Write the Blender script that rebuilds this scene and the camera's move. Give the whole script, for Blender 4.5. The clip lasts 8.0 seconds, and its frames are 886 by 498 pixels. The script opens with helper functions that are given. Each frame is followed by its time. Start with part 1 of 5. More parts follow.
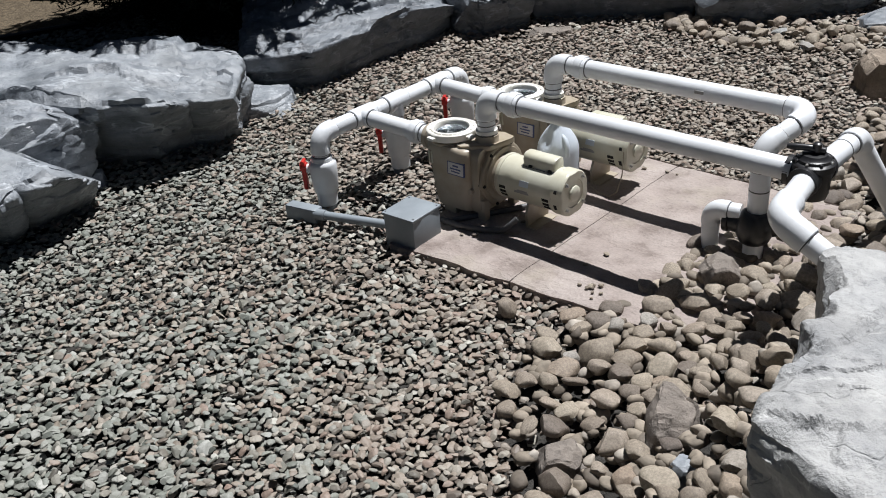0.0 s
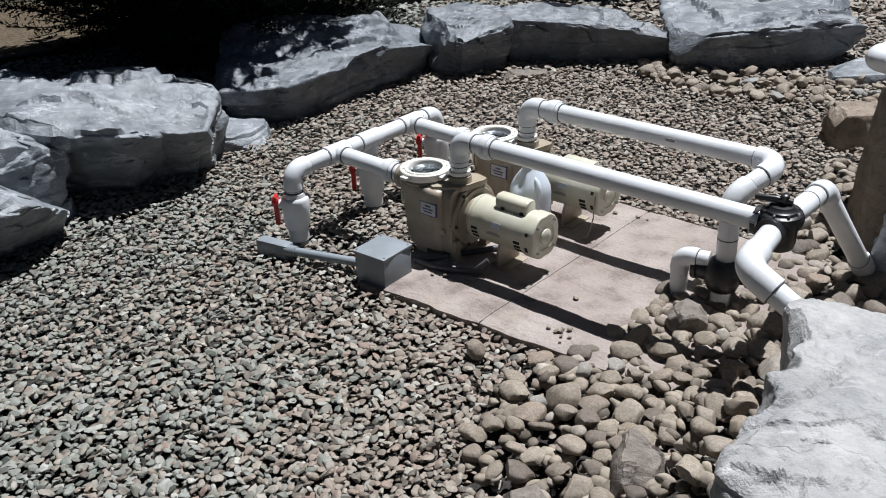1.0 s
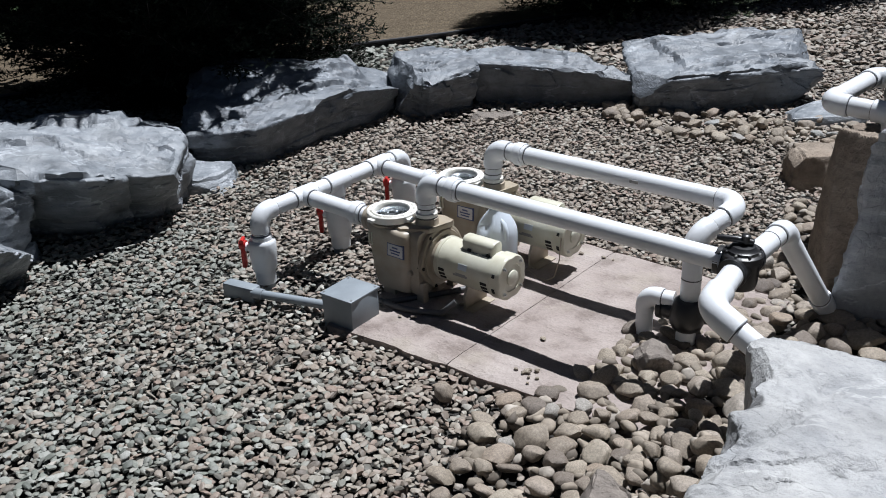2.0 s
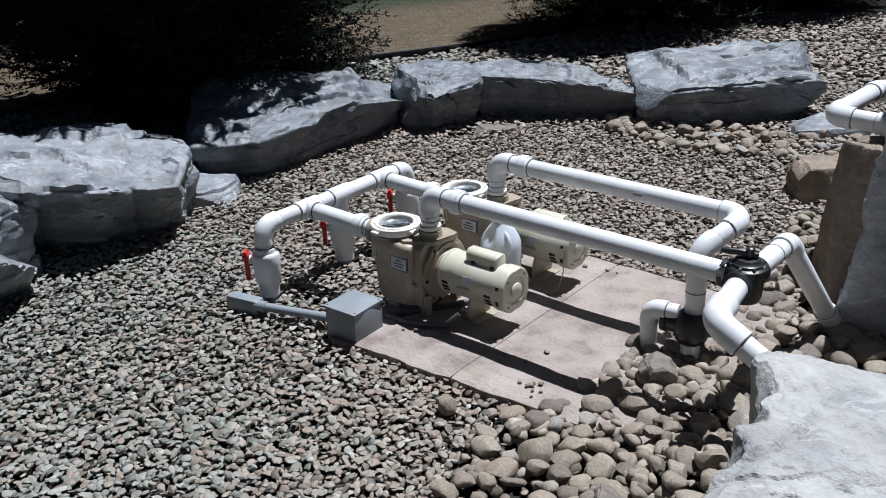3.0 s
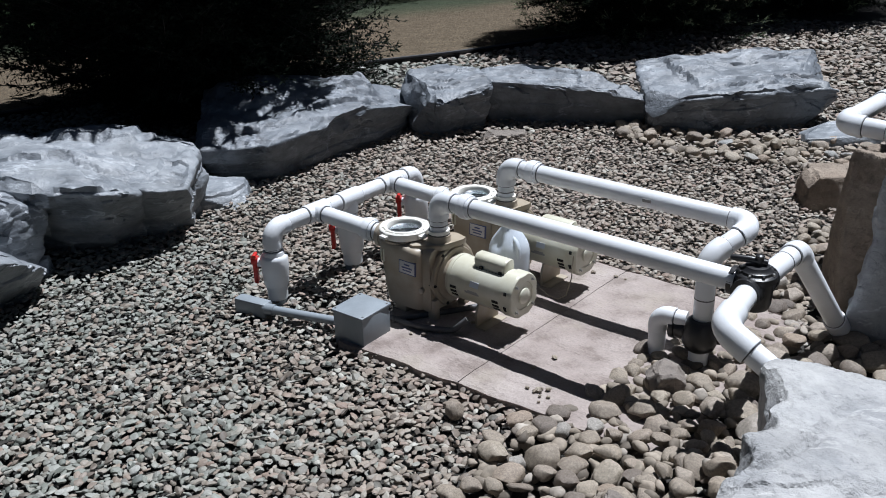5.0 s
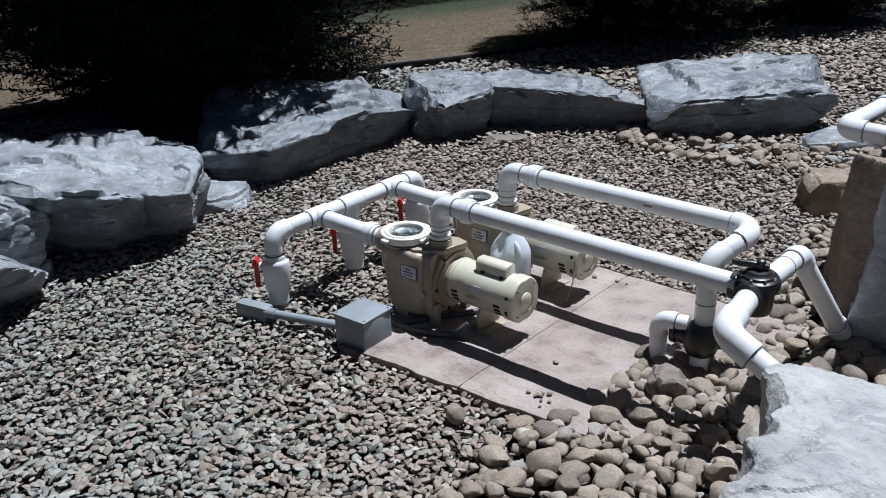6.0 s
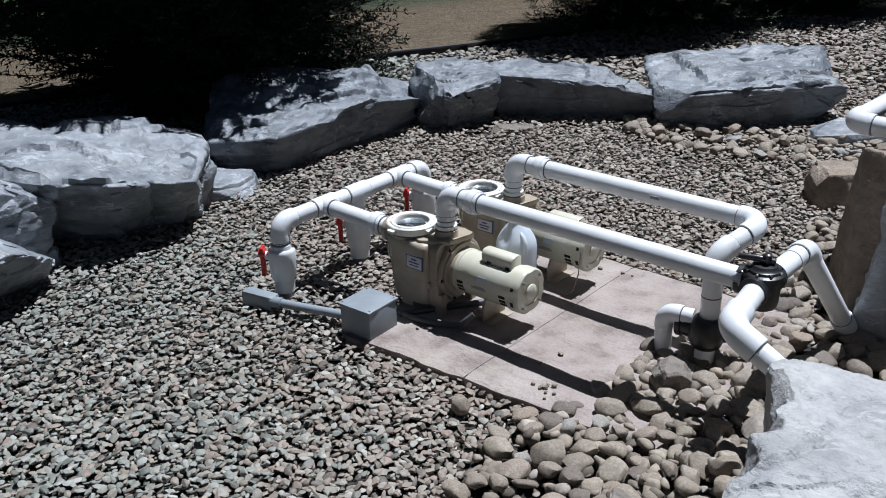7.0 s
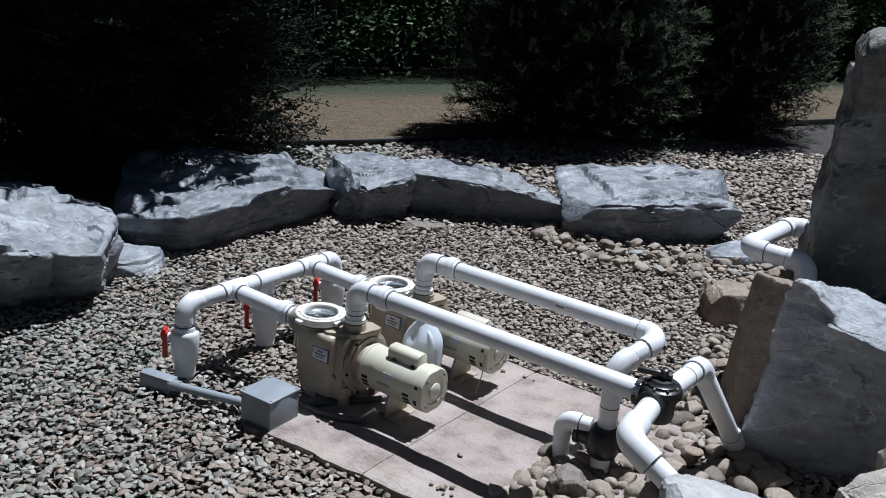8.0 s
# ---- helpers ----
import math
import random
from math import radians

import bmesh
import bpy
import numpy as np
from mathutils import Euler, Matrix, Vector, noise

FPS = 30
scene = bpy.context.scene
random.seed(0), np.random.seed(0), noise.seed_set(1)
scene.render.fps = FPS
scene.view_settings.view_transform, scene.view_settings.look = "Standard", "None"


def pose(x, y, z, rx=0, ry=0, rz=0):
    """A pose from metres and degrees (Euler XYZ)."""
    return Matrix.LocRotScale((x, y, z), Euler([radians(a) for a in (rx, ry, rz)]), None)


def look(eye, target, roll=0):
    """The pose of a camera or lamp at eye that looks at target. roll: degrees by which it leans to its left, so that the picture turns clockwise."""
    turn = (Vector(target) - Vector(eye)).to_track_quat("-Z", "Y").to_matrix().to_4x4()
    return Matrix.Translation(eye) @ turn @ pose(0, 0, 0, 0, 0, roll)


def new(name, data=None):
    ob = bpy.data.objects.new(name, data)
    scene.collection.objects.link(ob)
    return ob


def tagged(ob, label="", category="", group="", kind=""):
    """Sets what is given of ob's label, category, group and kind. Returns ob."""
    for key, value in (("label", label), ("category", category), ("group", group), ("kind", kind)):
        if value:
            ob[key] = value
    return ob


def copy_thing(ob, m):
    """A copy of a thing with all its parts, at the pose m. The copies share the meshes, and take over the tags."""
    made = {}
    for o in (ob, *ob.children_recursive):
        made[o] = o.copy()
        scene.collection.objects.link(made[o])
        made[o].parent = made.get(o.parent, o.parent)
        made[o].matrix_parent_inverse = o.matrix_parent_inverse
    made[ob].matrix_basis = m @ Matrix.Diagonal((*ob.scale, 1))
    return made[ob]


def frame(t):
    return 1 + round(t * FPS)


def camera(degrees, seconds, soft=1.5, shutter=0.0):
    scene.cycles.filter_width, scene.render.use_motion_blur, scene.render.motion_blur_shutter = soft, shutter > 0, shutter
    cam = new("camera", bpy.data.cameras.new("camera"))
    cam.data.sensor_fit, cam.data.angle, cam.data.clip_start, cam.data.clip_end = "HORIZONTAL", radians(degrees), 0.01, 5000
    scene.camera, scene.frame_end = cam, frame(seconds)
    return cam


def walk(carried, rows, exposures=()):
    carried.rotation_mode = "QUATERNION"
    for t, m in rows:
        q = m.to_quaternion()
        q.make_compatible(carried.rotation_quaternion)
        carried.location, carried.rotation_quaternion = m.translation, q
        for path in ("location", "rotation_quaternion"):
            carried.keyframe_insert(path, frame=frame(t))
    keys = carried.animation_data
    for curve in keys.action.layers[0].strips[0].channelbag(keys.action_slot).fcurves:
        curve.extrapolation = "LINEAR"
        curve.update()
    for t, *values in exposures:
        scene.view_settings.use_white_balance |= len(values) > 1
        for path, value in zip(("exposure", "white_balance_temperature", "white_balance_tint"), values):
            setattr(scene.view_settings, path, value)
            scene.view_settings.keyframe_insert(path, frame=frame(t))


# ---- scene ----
cam = camera(50.0, 8.0, soft=1.0)
PATH = [
    (0.0, (0.0000, 0.0000, 1.6732), (0.0000, 2.6242, 0.2193), -5.05),
    (0.1, (-0.0001, 0.0003, 1.6759), (0.0090, 2.6430, 0.2561), -4.92),
    (0.2, (-0.0002, 0.0006, 1.6786), (0.0214, 2.6552, 0.2813), -4.36),
    (0.3, (-0.0003, 0.0009, 1.6814), (0.0456, 2.6617, 0.2965), -3.60),
    (0.5, (-0.0004, 0.0015, 1.6868), (0.0534, 2.6685, 0.3141), -2.94),
    (0.7, (0.0037, 0.0046, 1.6873), (0.0584, 2.6740, 0.3192), -3.05),
    (1.0, (0.0098, 0.0094, 1.6880), (0.1028, 2.6808, 0.3260), -2.66),
    (1.2, (0.0123, 0.0075, 1.6907), (0.1417, 2.6858, 0.3453), -2.41),
    (1.3, (0.0136, 0.0065, 1.6920), (0.1597, 2.6926, 0.3639), -2.27),
    (1.5, (0.0161, 0.0046, 1.6946), (0.1754, 2.7034, 0.3942), -2.38),
    (2.0, (0.0179, 0.0010, 1.6974), (0.2151, 2.7205, 0.4462), -2.13),
    (3.5, (0.0187, 0.0072, 1.6983), (0.1969, 2.7454, 0.4858), -2.09),
    (4.0, (0.0153, 0.0067, 1.6963), (0.1896, 2.7477, 0.4893), -1.75),
    (4.5, (0.0143, 0.0057, 1.6953), (0.1815, 2.7476, 0.4893), -1.83),
    (6.0, (0.0131, 0.0022, 1.6955), (0.1767, 2.7528, 0.5090), -1.82),
    (6.5, (0.0107, 0.0079, 1.6940), (0.1677, 2.7526, 0.4933), -1.69),
    (7.0, (0.0099, 0.0067, 1.7092), (0.1560, 2.7417, 0.4849), -1.49),
    (7.1, (0.0061, 0.0051, 1.7162), (0.1568, 2.7532, 0.5223), -0.13),
    (7.2, (0.0023, 0.0035, 1.7232), (0.1510, 2.7757, 0.5862), 0.43),
    (7.3, (-0.0016, 0.0019, 1.7302), (0.1506, 2.7833, 0.6163), 1.01),
    (7.4, (-0.0054, 0.0003, 1.7372), (0.1678, 2.7917, 0.6519), 1.46),
    (7.5, (-0.0092, -0.0014, 1.7441), (0.2982, 2.7912, 0.6918), 2.75),
    (7.6, (-0.0119, -0.0051, 1.7438), (0.4734, 2.7381, 0.6306), 4.59),
    (7.7, (-0.0145, -0.0089, 1.7434), (0.5189, 2.7503, 0.6936), 4.25),
    (7.8, (-0.0171, -0.0127, 1.7430), (0.5419, 2.7513, 0.7193), 4.16),
    (7.9, (-0.0197, -0.0165, 1.7426), (0.4505, 2.7847, 0.7772), 3.85),
    (8.0, (-0.0223, -0.0203, 1.7422), (0.4316, 2.7895, 0.7940), 4.79),
]
EXPOSURES = [(0.0, 0.46, 6150, 10), (1.5, 0.45, 5950, 10), (4.5, 0.43, 5780, 10), (8.0, 0.42, 5650, 10)]
walk(cam, [(t, look(eye, target, roll)) for t, eye, target, roll in PATH], EXPOSURES)

# ---- light ----
SUN_AWAY = Vector((0.274, 0.235, 1.0)).normalized()  # towards the sun, high and behind the boulders
world = bpy.data.worlds.new("world")
scene.world = world
world.use_nodes = True
sky = world.node_tree.nodes.new("ShaderNodeTexSky")
sky.sky_type = "NISHITA"
sky.sun_disc = False
sky.sun_elevation = math.asin(SUN_AWAY.z)
sky.sun_rotation = math.atan2(SUN_AWAY.x, SUN_AWAY.y)
back = world.node_tree.nodes["Background"]
back.inputs["Strength"].default_value = 0.01
world.node_tree.links.new(sky.outputs["Color"], back.inputs["Color"])
sun = new("sun", bpy.data.lights.new("sun", "SUN"))
sun.data.energy = 5.0
sun.data.angle = radians(0.5)
sun.data.color = (1.0, 0.97, 0.93)
sun.matrix_world = look(SUN_AWAY * 30, (0, 0, 0))


# ---- materials ----
def shader(name, rough=0.6, metal=0.0):
    m = bpy.data.materials.new(name)
    m.use_nodes = True
    b = m.node_tree.nodes["Principled BSDF"]
    b.inputs["Roughness"].default_value = rough
    b.inputs["Metallic"].default_value = metal
    return m, m.node_tree, b


def node(tree, kind, **values):
    n = tree.nodes.new(kind)
    for key, value in values.items():
        n.inputs[key].default_value = value
    return n


def ramp(tree, source, stops):
    r = tree.nodes.new("ShaderNodeValToRGB")
    el = r.color_ramp.elements
    while len(el) < len(stops):
        el.new(0.5)
    for e, (at, c) in zip(el, stops):
        e.position, e.color = at, (*c, 1)
    tree.links.new(source, r.inputs["Fac"])
    return r.outputs["Color"]


def mix(tree, fac, a, b, blend="MIX"):
    n = tree.nodes.new("ShaderNodeMix")
    n.data_type, n.blend_type = "RGBA", blend
    for socket, value in ((n.inputs[0], fac), (n.inputs[6], a), (n.inputs[7], b)):
        if isinstance(value, bpy.types.NodeSocket):
            tree.links.new(value, socket)
        else:
            socket.default_value = value if socket == n.inputs[0] else (*value, 1)
    return n.outputs[2]


def noise_tex(tree, coord, scale, detail=4.0, rough=0.55):
    n = node(tree, "ShaderNodeTexNoise", Scale=scale, Detail=detail, Roughness=rough)
    tree.links.new(coord, n.inputs["Vector"])
    return n.outputs["Fac"]


def bump(tree, b, height, strength, distance):
    n = node(tree, "ShaderNodeBump", Strength=strength, Distance=distance)
    tree.links.new(height, n.inputs["Height"])
    tree.links.new(n.outputs["Normal"], b.inputs["Normal"])
    return n


def coords(tree, kind="Object"):
    return tree.nodes.new("ShaderNodeTexCoord").outputs[kind]


def add_values(tree, a, b, weight):
    n = tree.nodes.new("ShaderNodeMath")
    n.operation = "MULTIPLY_ADD"
    tree.links.new(b, n.inputs[0])
    n.inputs[1].default_value = weight
    tree.links.new(a, n.inputs[2])
    return n.outputs[0]


def stretched(tree, coord, x, y, z):
    n = tree.nodes.new("ShaderNodeMapping")
    n.inputs["Scale"].default_value = (x, y, z)
    tree.links.new(coord, n.inputs["Vector"])
    return n.outputs["Vector"]


def rock_material(name, dark, mid, light, stain, stain_amount=0.4, vein=0.25, rough=0.85, relief=0.9):
    """Bedded stone: cloudy tone, thin beds, dark flecks and pits, pale scars, soft stains."""
    m, tree, b = shader(name, rough)
    c = coords(tree)
    beds = stretched(tree, c, 1.0, 1.0, 5.0)
    big, fine, grit = noise_tex(tree, c, 4.5, 6, 0.62), noise_tex(tree, c, 26, 6, 0.7), noise_tex(tree, c, 170, 3)
    base = ramp(tree, big, [(0.3, dark), (0.46, mid), (0.7, light)])
    base = mix(tree, 1.0, base, ramp(tree, noise_tex(tree, beds, 5, 5, 0.6), [(0.35, (0.8, 0.8, 0.8)), (0.6, (1.08, 1.08, 1.08))]), "MULTIPLY")
    base = mix(tree, 1.0, base, ramp(tree, fine, [(0.3, (0.6, 0.61, 0.62)), (0.42, (0.95, 0.95, 0.95)), (0.72, (1.12, 1.12, 1.11))]), "MULTIPLY")
    patch = ramp(tree, noise_tex(tree, c, 2.1, 5), [(0.52, (0, 0, 0)), (0.68, (stain_amount,) * 3)])
    base = mix(tree, patch, base, stain)
    scar = ramp(tree, noise_tex(tree, stretched(tree, c, 1.6, 5.0, 5.0), 3.4, 6, 0.7), [(0.6, (0, 0, 0)), (0.7, (vein * 1.6,) * 3)])
    base = mix(tree, scar, base, tuple(min(0.7, v * 1.25) for v in light))
    bent_beds = noise_tex(tree, stretched(tree, c, 0.7, 1.6, 2.2), 2.6, 5, 0.6)
    seam = ramp(tree, bent_beds, [(0.485, (0, 0, 0)), (0.5, (1, 1, 1)), (0.515, (0, 0, 0))])
    broken = ramp(tree, noise_tex(tree, c, 7.0, 4), [(0.47, (0, 0, 0)), (0.58, (min(1.0, vein * 2.4),) * 3)])
    base = mix(tree, mix(tree, 1.0, seam, broken, "MULTIPLY"), base, tuple(min(0.75, v * 1.7) for v in light))
    tree.links.new(base, b.inputs["Base Color"])
    v = node(tree, "ShaderNodeTexVoronoi", Scale=9.0)
    v.feature = "F1"
    tree.links.new(stretched(tree, c, 1.0, 1.0, 1.8), v.inputs["Vector"])
    bent = node(tree, "ShaderNodeTexNoise", Scale=5.0, Detail=4.0)
    tree.links.new(c, bent.inputs["Vector"])
    push = tree.nodes.new("ShaderNodeVectorMath")
    push.operation = "MULTIPLY_ADD"
    tree.links.new(bent.outputs["Color"], push.inputs[0])
    push.inputs[1].default_value = (0.35, 0.35, 0.35)
    tree.links.new(c, push.inputs[2])
    k = node(tree, "ShaderNodeTexVoronoi", Scale=3.6)
    k.feature = "DISTANCE_TO_EDGE"
    tree.links.new(stretched(tree, push.outputs["Vector"], 1.0, 1.7, 2.4), k.inputs["Vector"])
    gate = ramp(tree, noise_tex(tree, c, 2.7, 3), [(0.46, (0, 0, 0)), (0.56, (1, 1, 1))])
    line = mix(tree, gate, (1, 1, 1), ramp(tree, k.outputs["Distance"], [(0.0, (0, 0, 0)), (0.03, (1, 1, 1))]))
    h = add_values(tree, noise_tex(tree, c, 12, 6, 0.65), fine, 0.5)
    h = add_values(tree, h, grit, 0.08)
    h = add_values(tree, h, v.outputs["Distance"], 0.5)
    h = add_values(tree, h, line, 0.12)
    bump(tree, b, h, relief, 0.02)
    return m


def island_rock(name, stops, rough=0.8, per_object=False, scale=60, relief=0.004):
    m, tree, b = shader(name, rough)
    if per_object:
        rnd = tree.nodes.new("ShaderNodeObjectInfo").outputs["Random"]
    else:
        rnd = tree.nodes.new("ShaderNodeNewGeometry").outputs["Random Per Island"]
    base = ramp(tree, rnd, stops)
    c = coords(tree)
    n1, n2 = noise_tex(tree, c, scale, 4, 0.6), noise_tex(tree, c, scale * 0.22, 3)
    base = mix(tree, 1.0, base, ramp(tree, n1, [(0.3, (0.72, 0.72, 0.71)), (0.7, (1.12, 1.12, 1.12))]), "MULTIPLY")
    base = mix(tree, 1.0, base, ramp(tree, n2, [(0.35, (0.74, 0.72, 0.7)), (0.65, (1.12, 1.11, 1.1))]), "MULTIPLY")
    tree.links.new(base, b.inputs["Base Color"])
    bump(tree, b, n1, 0.6, relief)
    return m


def gravel_material():
    m, tree, b = shader("gravel_stone", 0.62)
    rnd = tree.nodes.new("ShaderNodeNewGeometry").outputs["Random Per Island"]
    grey = ramp(tree, rnd, [(0.0, (0.085, 0.092, 0.08)), (0.18, (0.155, 0.164, 0.142)), (0.45, (0.208, 0.217, 0.19)), (0.7, (0.25, 0.256, 0.23)), (0.85, (0.175, 0.178, 0.158)), (0.97, (0.27, 0.272, 0.25)), (1.0, (0.4, 0.4, 0.37))])
    tan = ramp(tree, rnd, [(0.0, (0.0907, 0.075, 0.062)), (0.2, (0.181, 0.148, 0.12)), (0.45, (0.259, 0.221, 0.18)), (0.62, (0.227, 0.168, 0.136)), (0.85, (0.292, 0.26, 0.218)), (0.97, (0.309, 0.287, 0.247)), (1.0, (0.405, 0.395, 0.35))])
    c = coords(tree)
    drift = noise_tex(tree, c, 0.9, 3)
    scaled = tree.nodes.new("ShaderNodeMath")
    scaled.operation = "MULTIPLY"
    tree.links.new(rnd, scaled.inputs[0])
    scaled.inputs[1].default_value = 37.0
    fr = tree.nodes.new("ShaderNodeMath")
    fr.operation = "FRACT"
    tree.links.new(scaled.outputs[0], fr.inputs[0])
    sep = tree.nodes.new("ShaderNodeSeparateXYZ")
    tree.links.new(c, sep.inputs[0])
    east = add_values(tree, drift, sep.outputs["X"], 0.3)
    north = add_values(tree, east, sep.outputs["Y"], 0.035)
    pick = add_values(tree, north, fr.outputs[0], 0.5)
    far = tree.nodes.new("ShaderNodeMath")
    far.operation = "SUBTRACT"
    tree.links.new(sep.outputs["Y"], far.inputs[0])
    far.inputs[1].default_value = 5.8
    far.use_clamp = True
    pick = add_values(tree, pick, far.outputs[0], -0.6)
    base = mix(tree, ramp(tree, pick, [(0.5, (0, 0, 0)), (0.74, (1, 1, 1))]), grey, tan)
    n1 = noise_tex(tree, c, 130, 4, 0.6)
    base = mix(tree, 1.0, base, ramp(tree, n1, [(0.3, (0.8, 0.8, 0.79)), (0.7, (1.12, 1.12, 1.12))]), "MULTIPLY")
    tree.links.new(base, b.inputs["Base Color"])
    bump(tree, b, n1, 0.3, 0.0015)
    return m


def plain(name, color, rough, metal=0.0, grime=(0.8, 0.78, 0.74), scale=9.0, fine=0.0012, coat=0.0):
    m, tree, b = shader(name, rough, metal)
    c = coords(tree)
    n = noise_tex(tree, c, scale, 5, 0.6)
    n2 = noise_tex(tree, c, scale * 14, 3)
    base = mix(tree, 1.0, color, ramp(tree, n, [(0.36, grime), (0.58, (1, 1, 1))]), "MULTIPLY")
    tree.links.new(base, b.inputs["Base Color"])
    b.inputs["Coat Weight"].default_value = coat
    bump(tree, b, n2, 0.35, fine)
    return m


LIMESTONE = rock_material("grey_limestone", (0.068, 0.079, 0.094), (0.144, 0.16, 0.182), (0.238, 0.258, 0.285), (0.102, 0.107, 0.11), 0.5, rough=0.46, relief=0.6)
LIMESTONE_PALE = rock_material("pale_limestone", (0.092, 0.105, 0.12), (0.205, 0.223, 0.247), (0.33, 0.35, 0.375), (0.125, 0.132, 0.135), 0.45, rough=0.44, relief=0.6)
LIMESTONE_NEAR = rock_material("near_white_limestone", (0.225, 0.232, 0.242), (0.325, 0.327, 0.33), (0.4, 0.398, 0.392), (0.2, 0.203, 0.202), 0.35, 0.18, rough=0.7)
BUFF = rock_material("buff_limestone", (0.243, 0.216, 0.176), (0.324, 0.293, 0.252), (0.396, 0.373, 0.333), (0.297, 0.225, 0.158), 0.5, rough=0.7)
SLAB_GREY = rock_material("blue_grey_slab", (0.2, 0.215, 0.24), (0.29, 0.308, 0.335), (0.4, 0.42, 0.445), (0.22, 0.205, 0.19), 0.4, rough=0.6)
SANDSTONE = rock_material("brown_sandstone", (0.135, 0.105, 0.08), (0.225, 0.18, 0.14), (0.33, 0.28, 0.225), (0.11, 0.082, 0.062), 0.5, 0.12)
ROUGH_BROWN = rock_material("brown_grey_rock", (0.126, 0.11, 0.0963), (0.194, 0.168, 0.147), (0.279, 0.245, 0.211), (0.117, 0.0927, 0.0756), 0.4, 0.05)
MONOLITH = rock_material("weathered_grey_stone", (0.081, 0.081, 0.0783), (0.14, 0.14, 0.135), (0.225, 0.225, 0.221), (0.104, 0.0864, 0.063), 0.75, rough=0.7)
GRAVEL = gravel_material()
COBBLE = island_rock("river_stone", [(0.0, (0.138, 0.115, 0.0989)), (0.12, (0.23, 0.193, 0.155)), (0.32, (0.31, 0.267, 0.212)), (0.5, (0.247, 0.209, 0.17)), (0.66, (0.356, 0.313, 0.251)), (0.8, (0.276, 0.218, 0.167)), (0.93, (0.328, 0.287, 0.241)), (1.0, (0.287, 0.299, 0.301))], 0.65, True, 30, 0.003)
COBBLE_FILL = island_rock("river_stone_fill", [(0.0, (0.128, 0.108, 0.088)), (0.4, (0.254, 0.22, 0.176)), (0.8, (0.323, 0.278, 0.225)), (1.0, (0.371, 0.342, 0.304))], 0.8, False, 50, 0.003)
PVC = plain("white_pvc", (0.72, 0.74, 0.77), 0.28, 0.0, (0.9, 0.9, 0.89), 6)
PVC_SEAM = plain("grimy_glue_line", (0.09, 0.09, 0.1), 0.6)
PVC_GREY = plain("grey_pvc", (0.235, 0.265, 0.292), 0.45, 0.0, (0.86, 0.86, 0.86), 10)
ALMOND = plain("almond_plastic", (0.37, 0.325, 0.262), 0.45, 0.0, (0.8, 0.76, 0.68), 7)
CREAM = plain("cream_paint", (0.58, 0.57, 0.475), 0.35, 0.0, (0.86, 0.84, 0.78), 8, 0.0005, 0.2)
RING = plain("pale_ring_plastic", (0.8, 0.79, 0.75), 0.4)
BLACK = plain("black_plastic", (0.018, 0.018, 0.02), 0.35, 0.0, (0.7, 0.7, 0.7), 12)
DARK = plain("dark_slot", (0.01, 0.01, 0.01), 0.8)
RED = plain("red_plastic", (0.5, 0.022, 0.018), 0.42, 0.0, (0.75, 0.7, 0.7), 12)
STEEL = plain("bare_steel", (0.55, 0.55, 0.54), 0.3, 1.0)
JUG = plain("milky_plastic", (0.55, 0.6, 0.66), 0.4, 0.0, (0.92, 0.93, 0.95), 12)
LABEL = plain("white_label", (0.62, 0.62, 0.63), 0.5)
LABEL_BLUE = plain("blue_print", (0.07, 0.09, 0.22), 0.5)
LABEL_GREY = plain("faded_print", (0.3, 0.3, 0.3), 0.6)
BASKET = plain("dull_grey_basket", (0.1, 0.11, 0.125), 0.3)
CABLE = plain("grey_cable", (0.1, 0.1, 0.105), 0.55)
BARK = plain("bark", (0.03, 0.025, 0.02), 0.9, 0.0, (0.5, 0.5, 0.5), 25, 0.01)


def glass_material():
    m, tree, b = shader("clear_lid", 0.04)
    b.inputs["Transmission Weight"].default_value = 1.0
    b.inputs["IOR"].default_value = 1.4
    b.inputs["Roughness"].default_value = 0.05
    b.inputs["Base Color"].default_value = (0.85, 0.88, 0.9, 1)
    return m


CLEAR = glass_material()


def foliage(name, stops, rough=0.8):
    m, tree, b = shader(name, rough)
    rnd = tree.nodes.new("ShaderNodeNewGeometry").outputs["Random Per Island"]
    base = ramp(tree, rnd, stops)
    n = noise_tex(tree, coords(tree), 1.6, 3)
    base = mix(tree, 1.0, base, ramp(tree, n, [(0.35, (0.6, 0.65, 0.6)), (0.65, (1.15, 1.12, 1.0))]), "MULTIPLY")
    tree.links.new(base, b.inputs["Base Color"])
    b.inputs["Specular IOR Level"].default_value = 0.15
    return m


# Darker than real needles: the crown's self-shadowing is put into this colour.
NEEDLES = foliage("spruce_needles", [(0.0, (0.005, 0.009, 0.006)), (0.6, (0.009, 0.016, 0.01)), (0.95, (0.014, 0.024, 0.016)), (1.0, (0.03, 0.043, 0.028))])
# Pale upright candles, and bough tips with sunlight put into their colour.
PALE_LIT_TIPS = foliage("spruce_pale_lit_tips", [(0.0, (0.07, 0.1, 0.06)), (0.6, (0.13, 0.165, 0.105)), (1.0, (0.3, 0.32, 0.23))])
LEAVES = foliage("woodland_leaves", [(0.0, (0.016, 0.032, 0.016)), (0.6, (0.045, 0.08, 0.038)), (1.0, (0.13, 0.19, 0.095))])


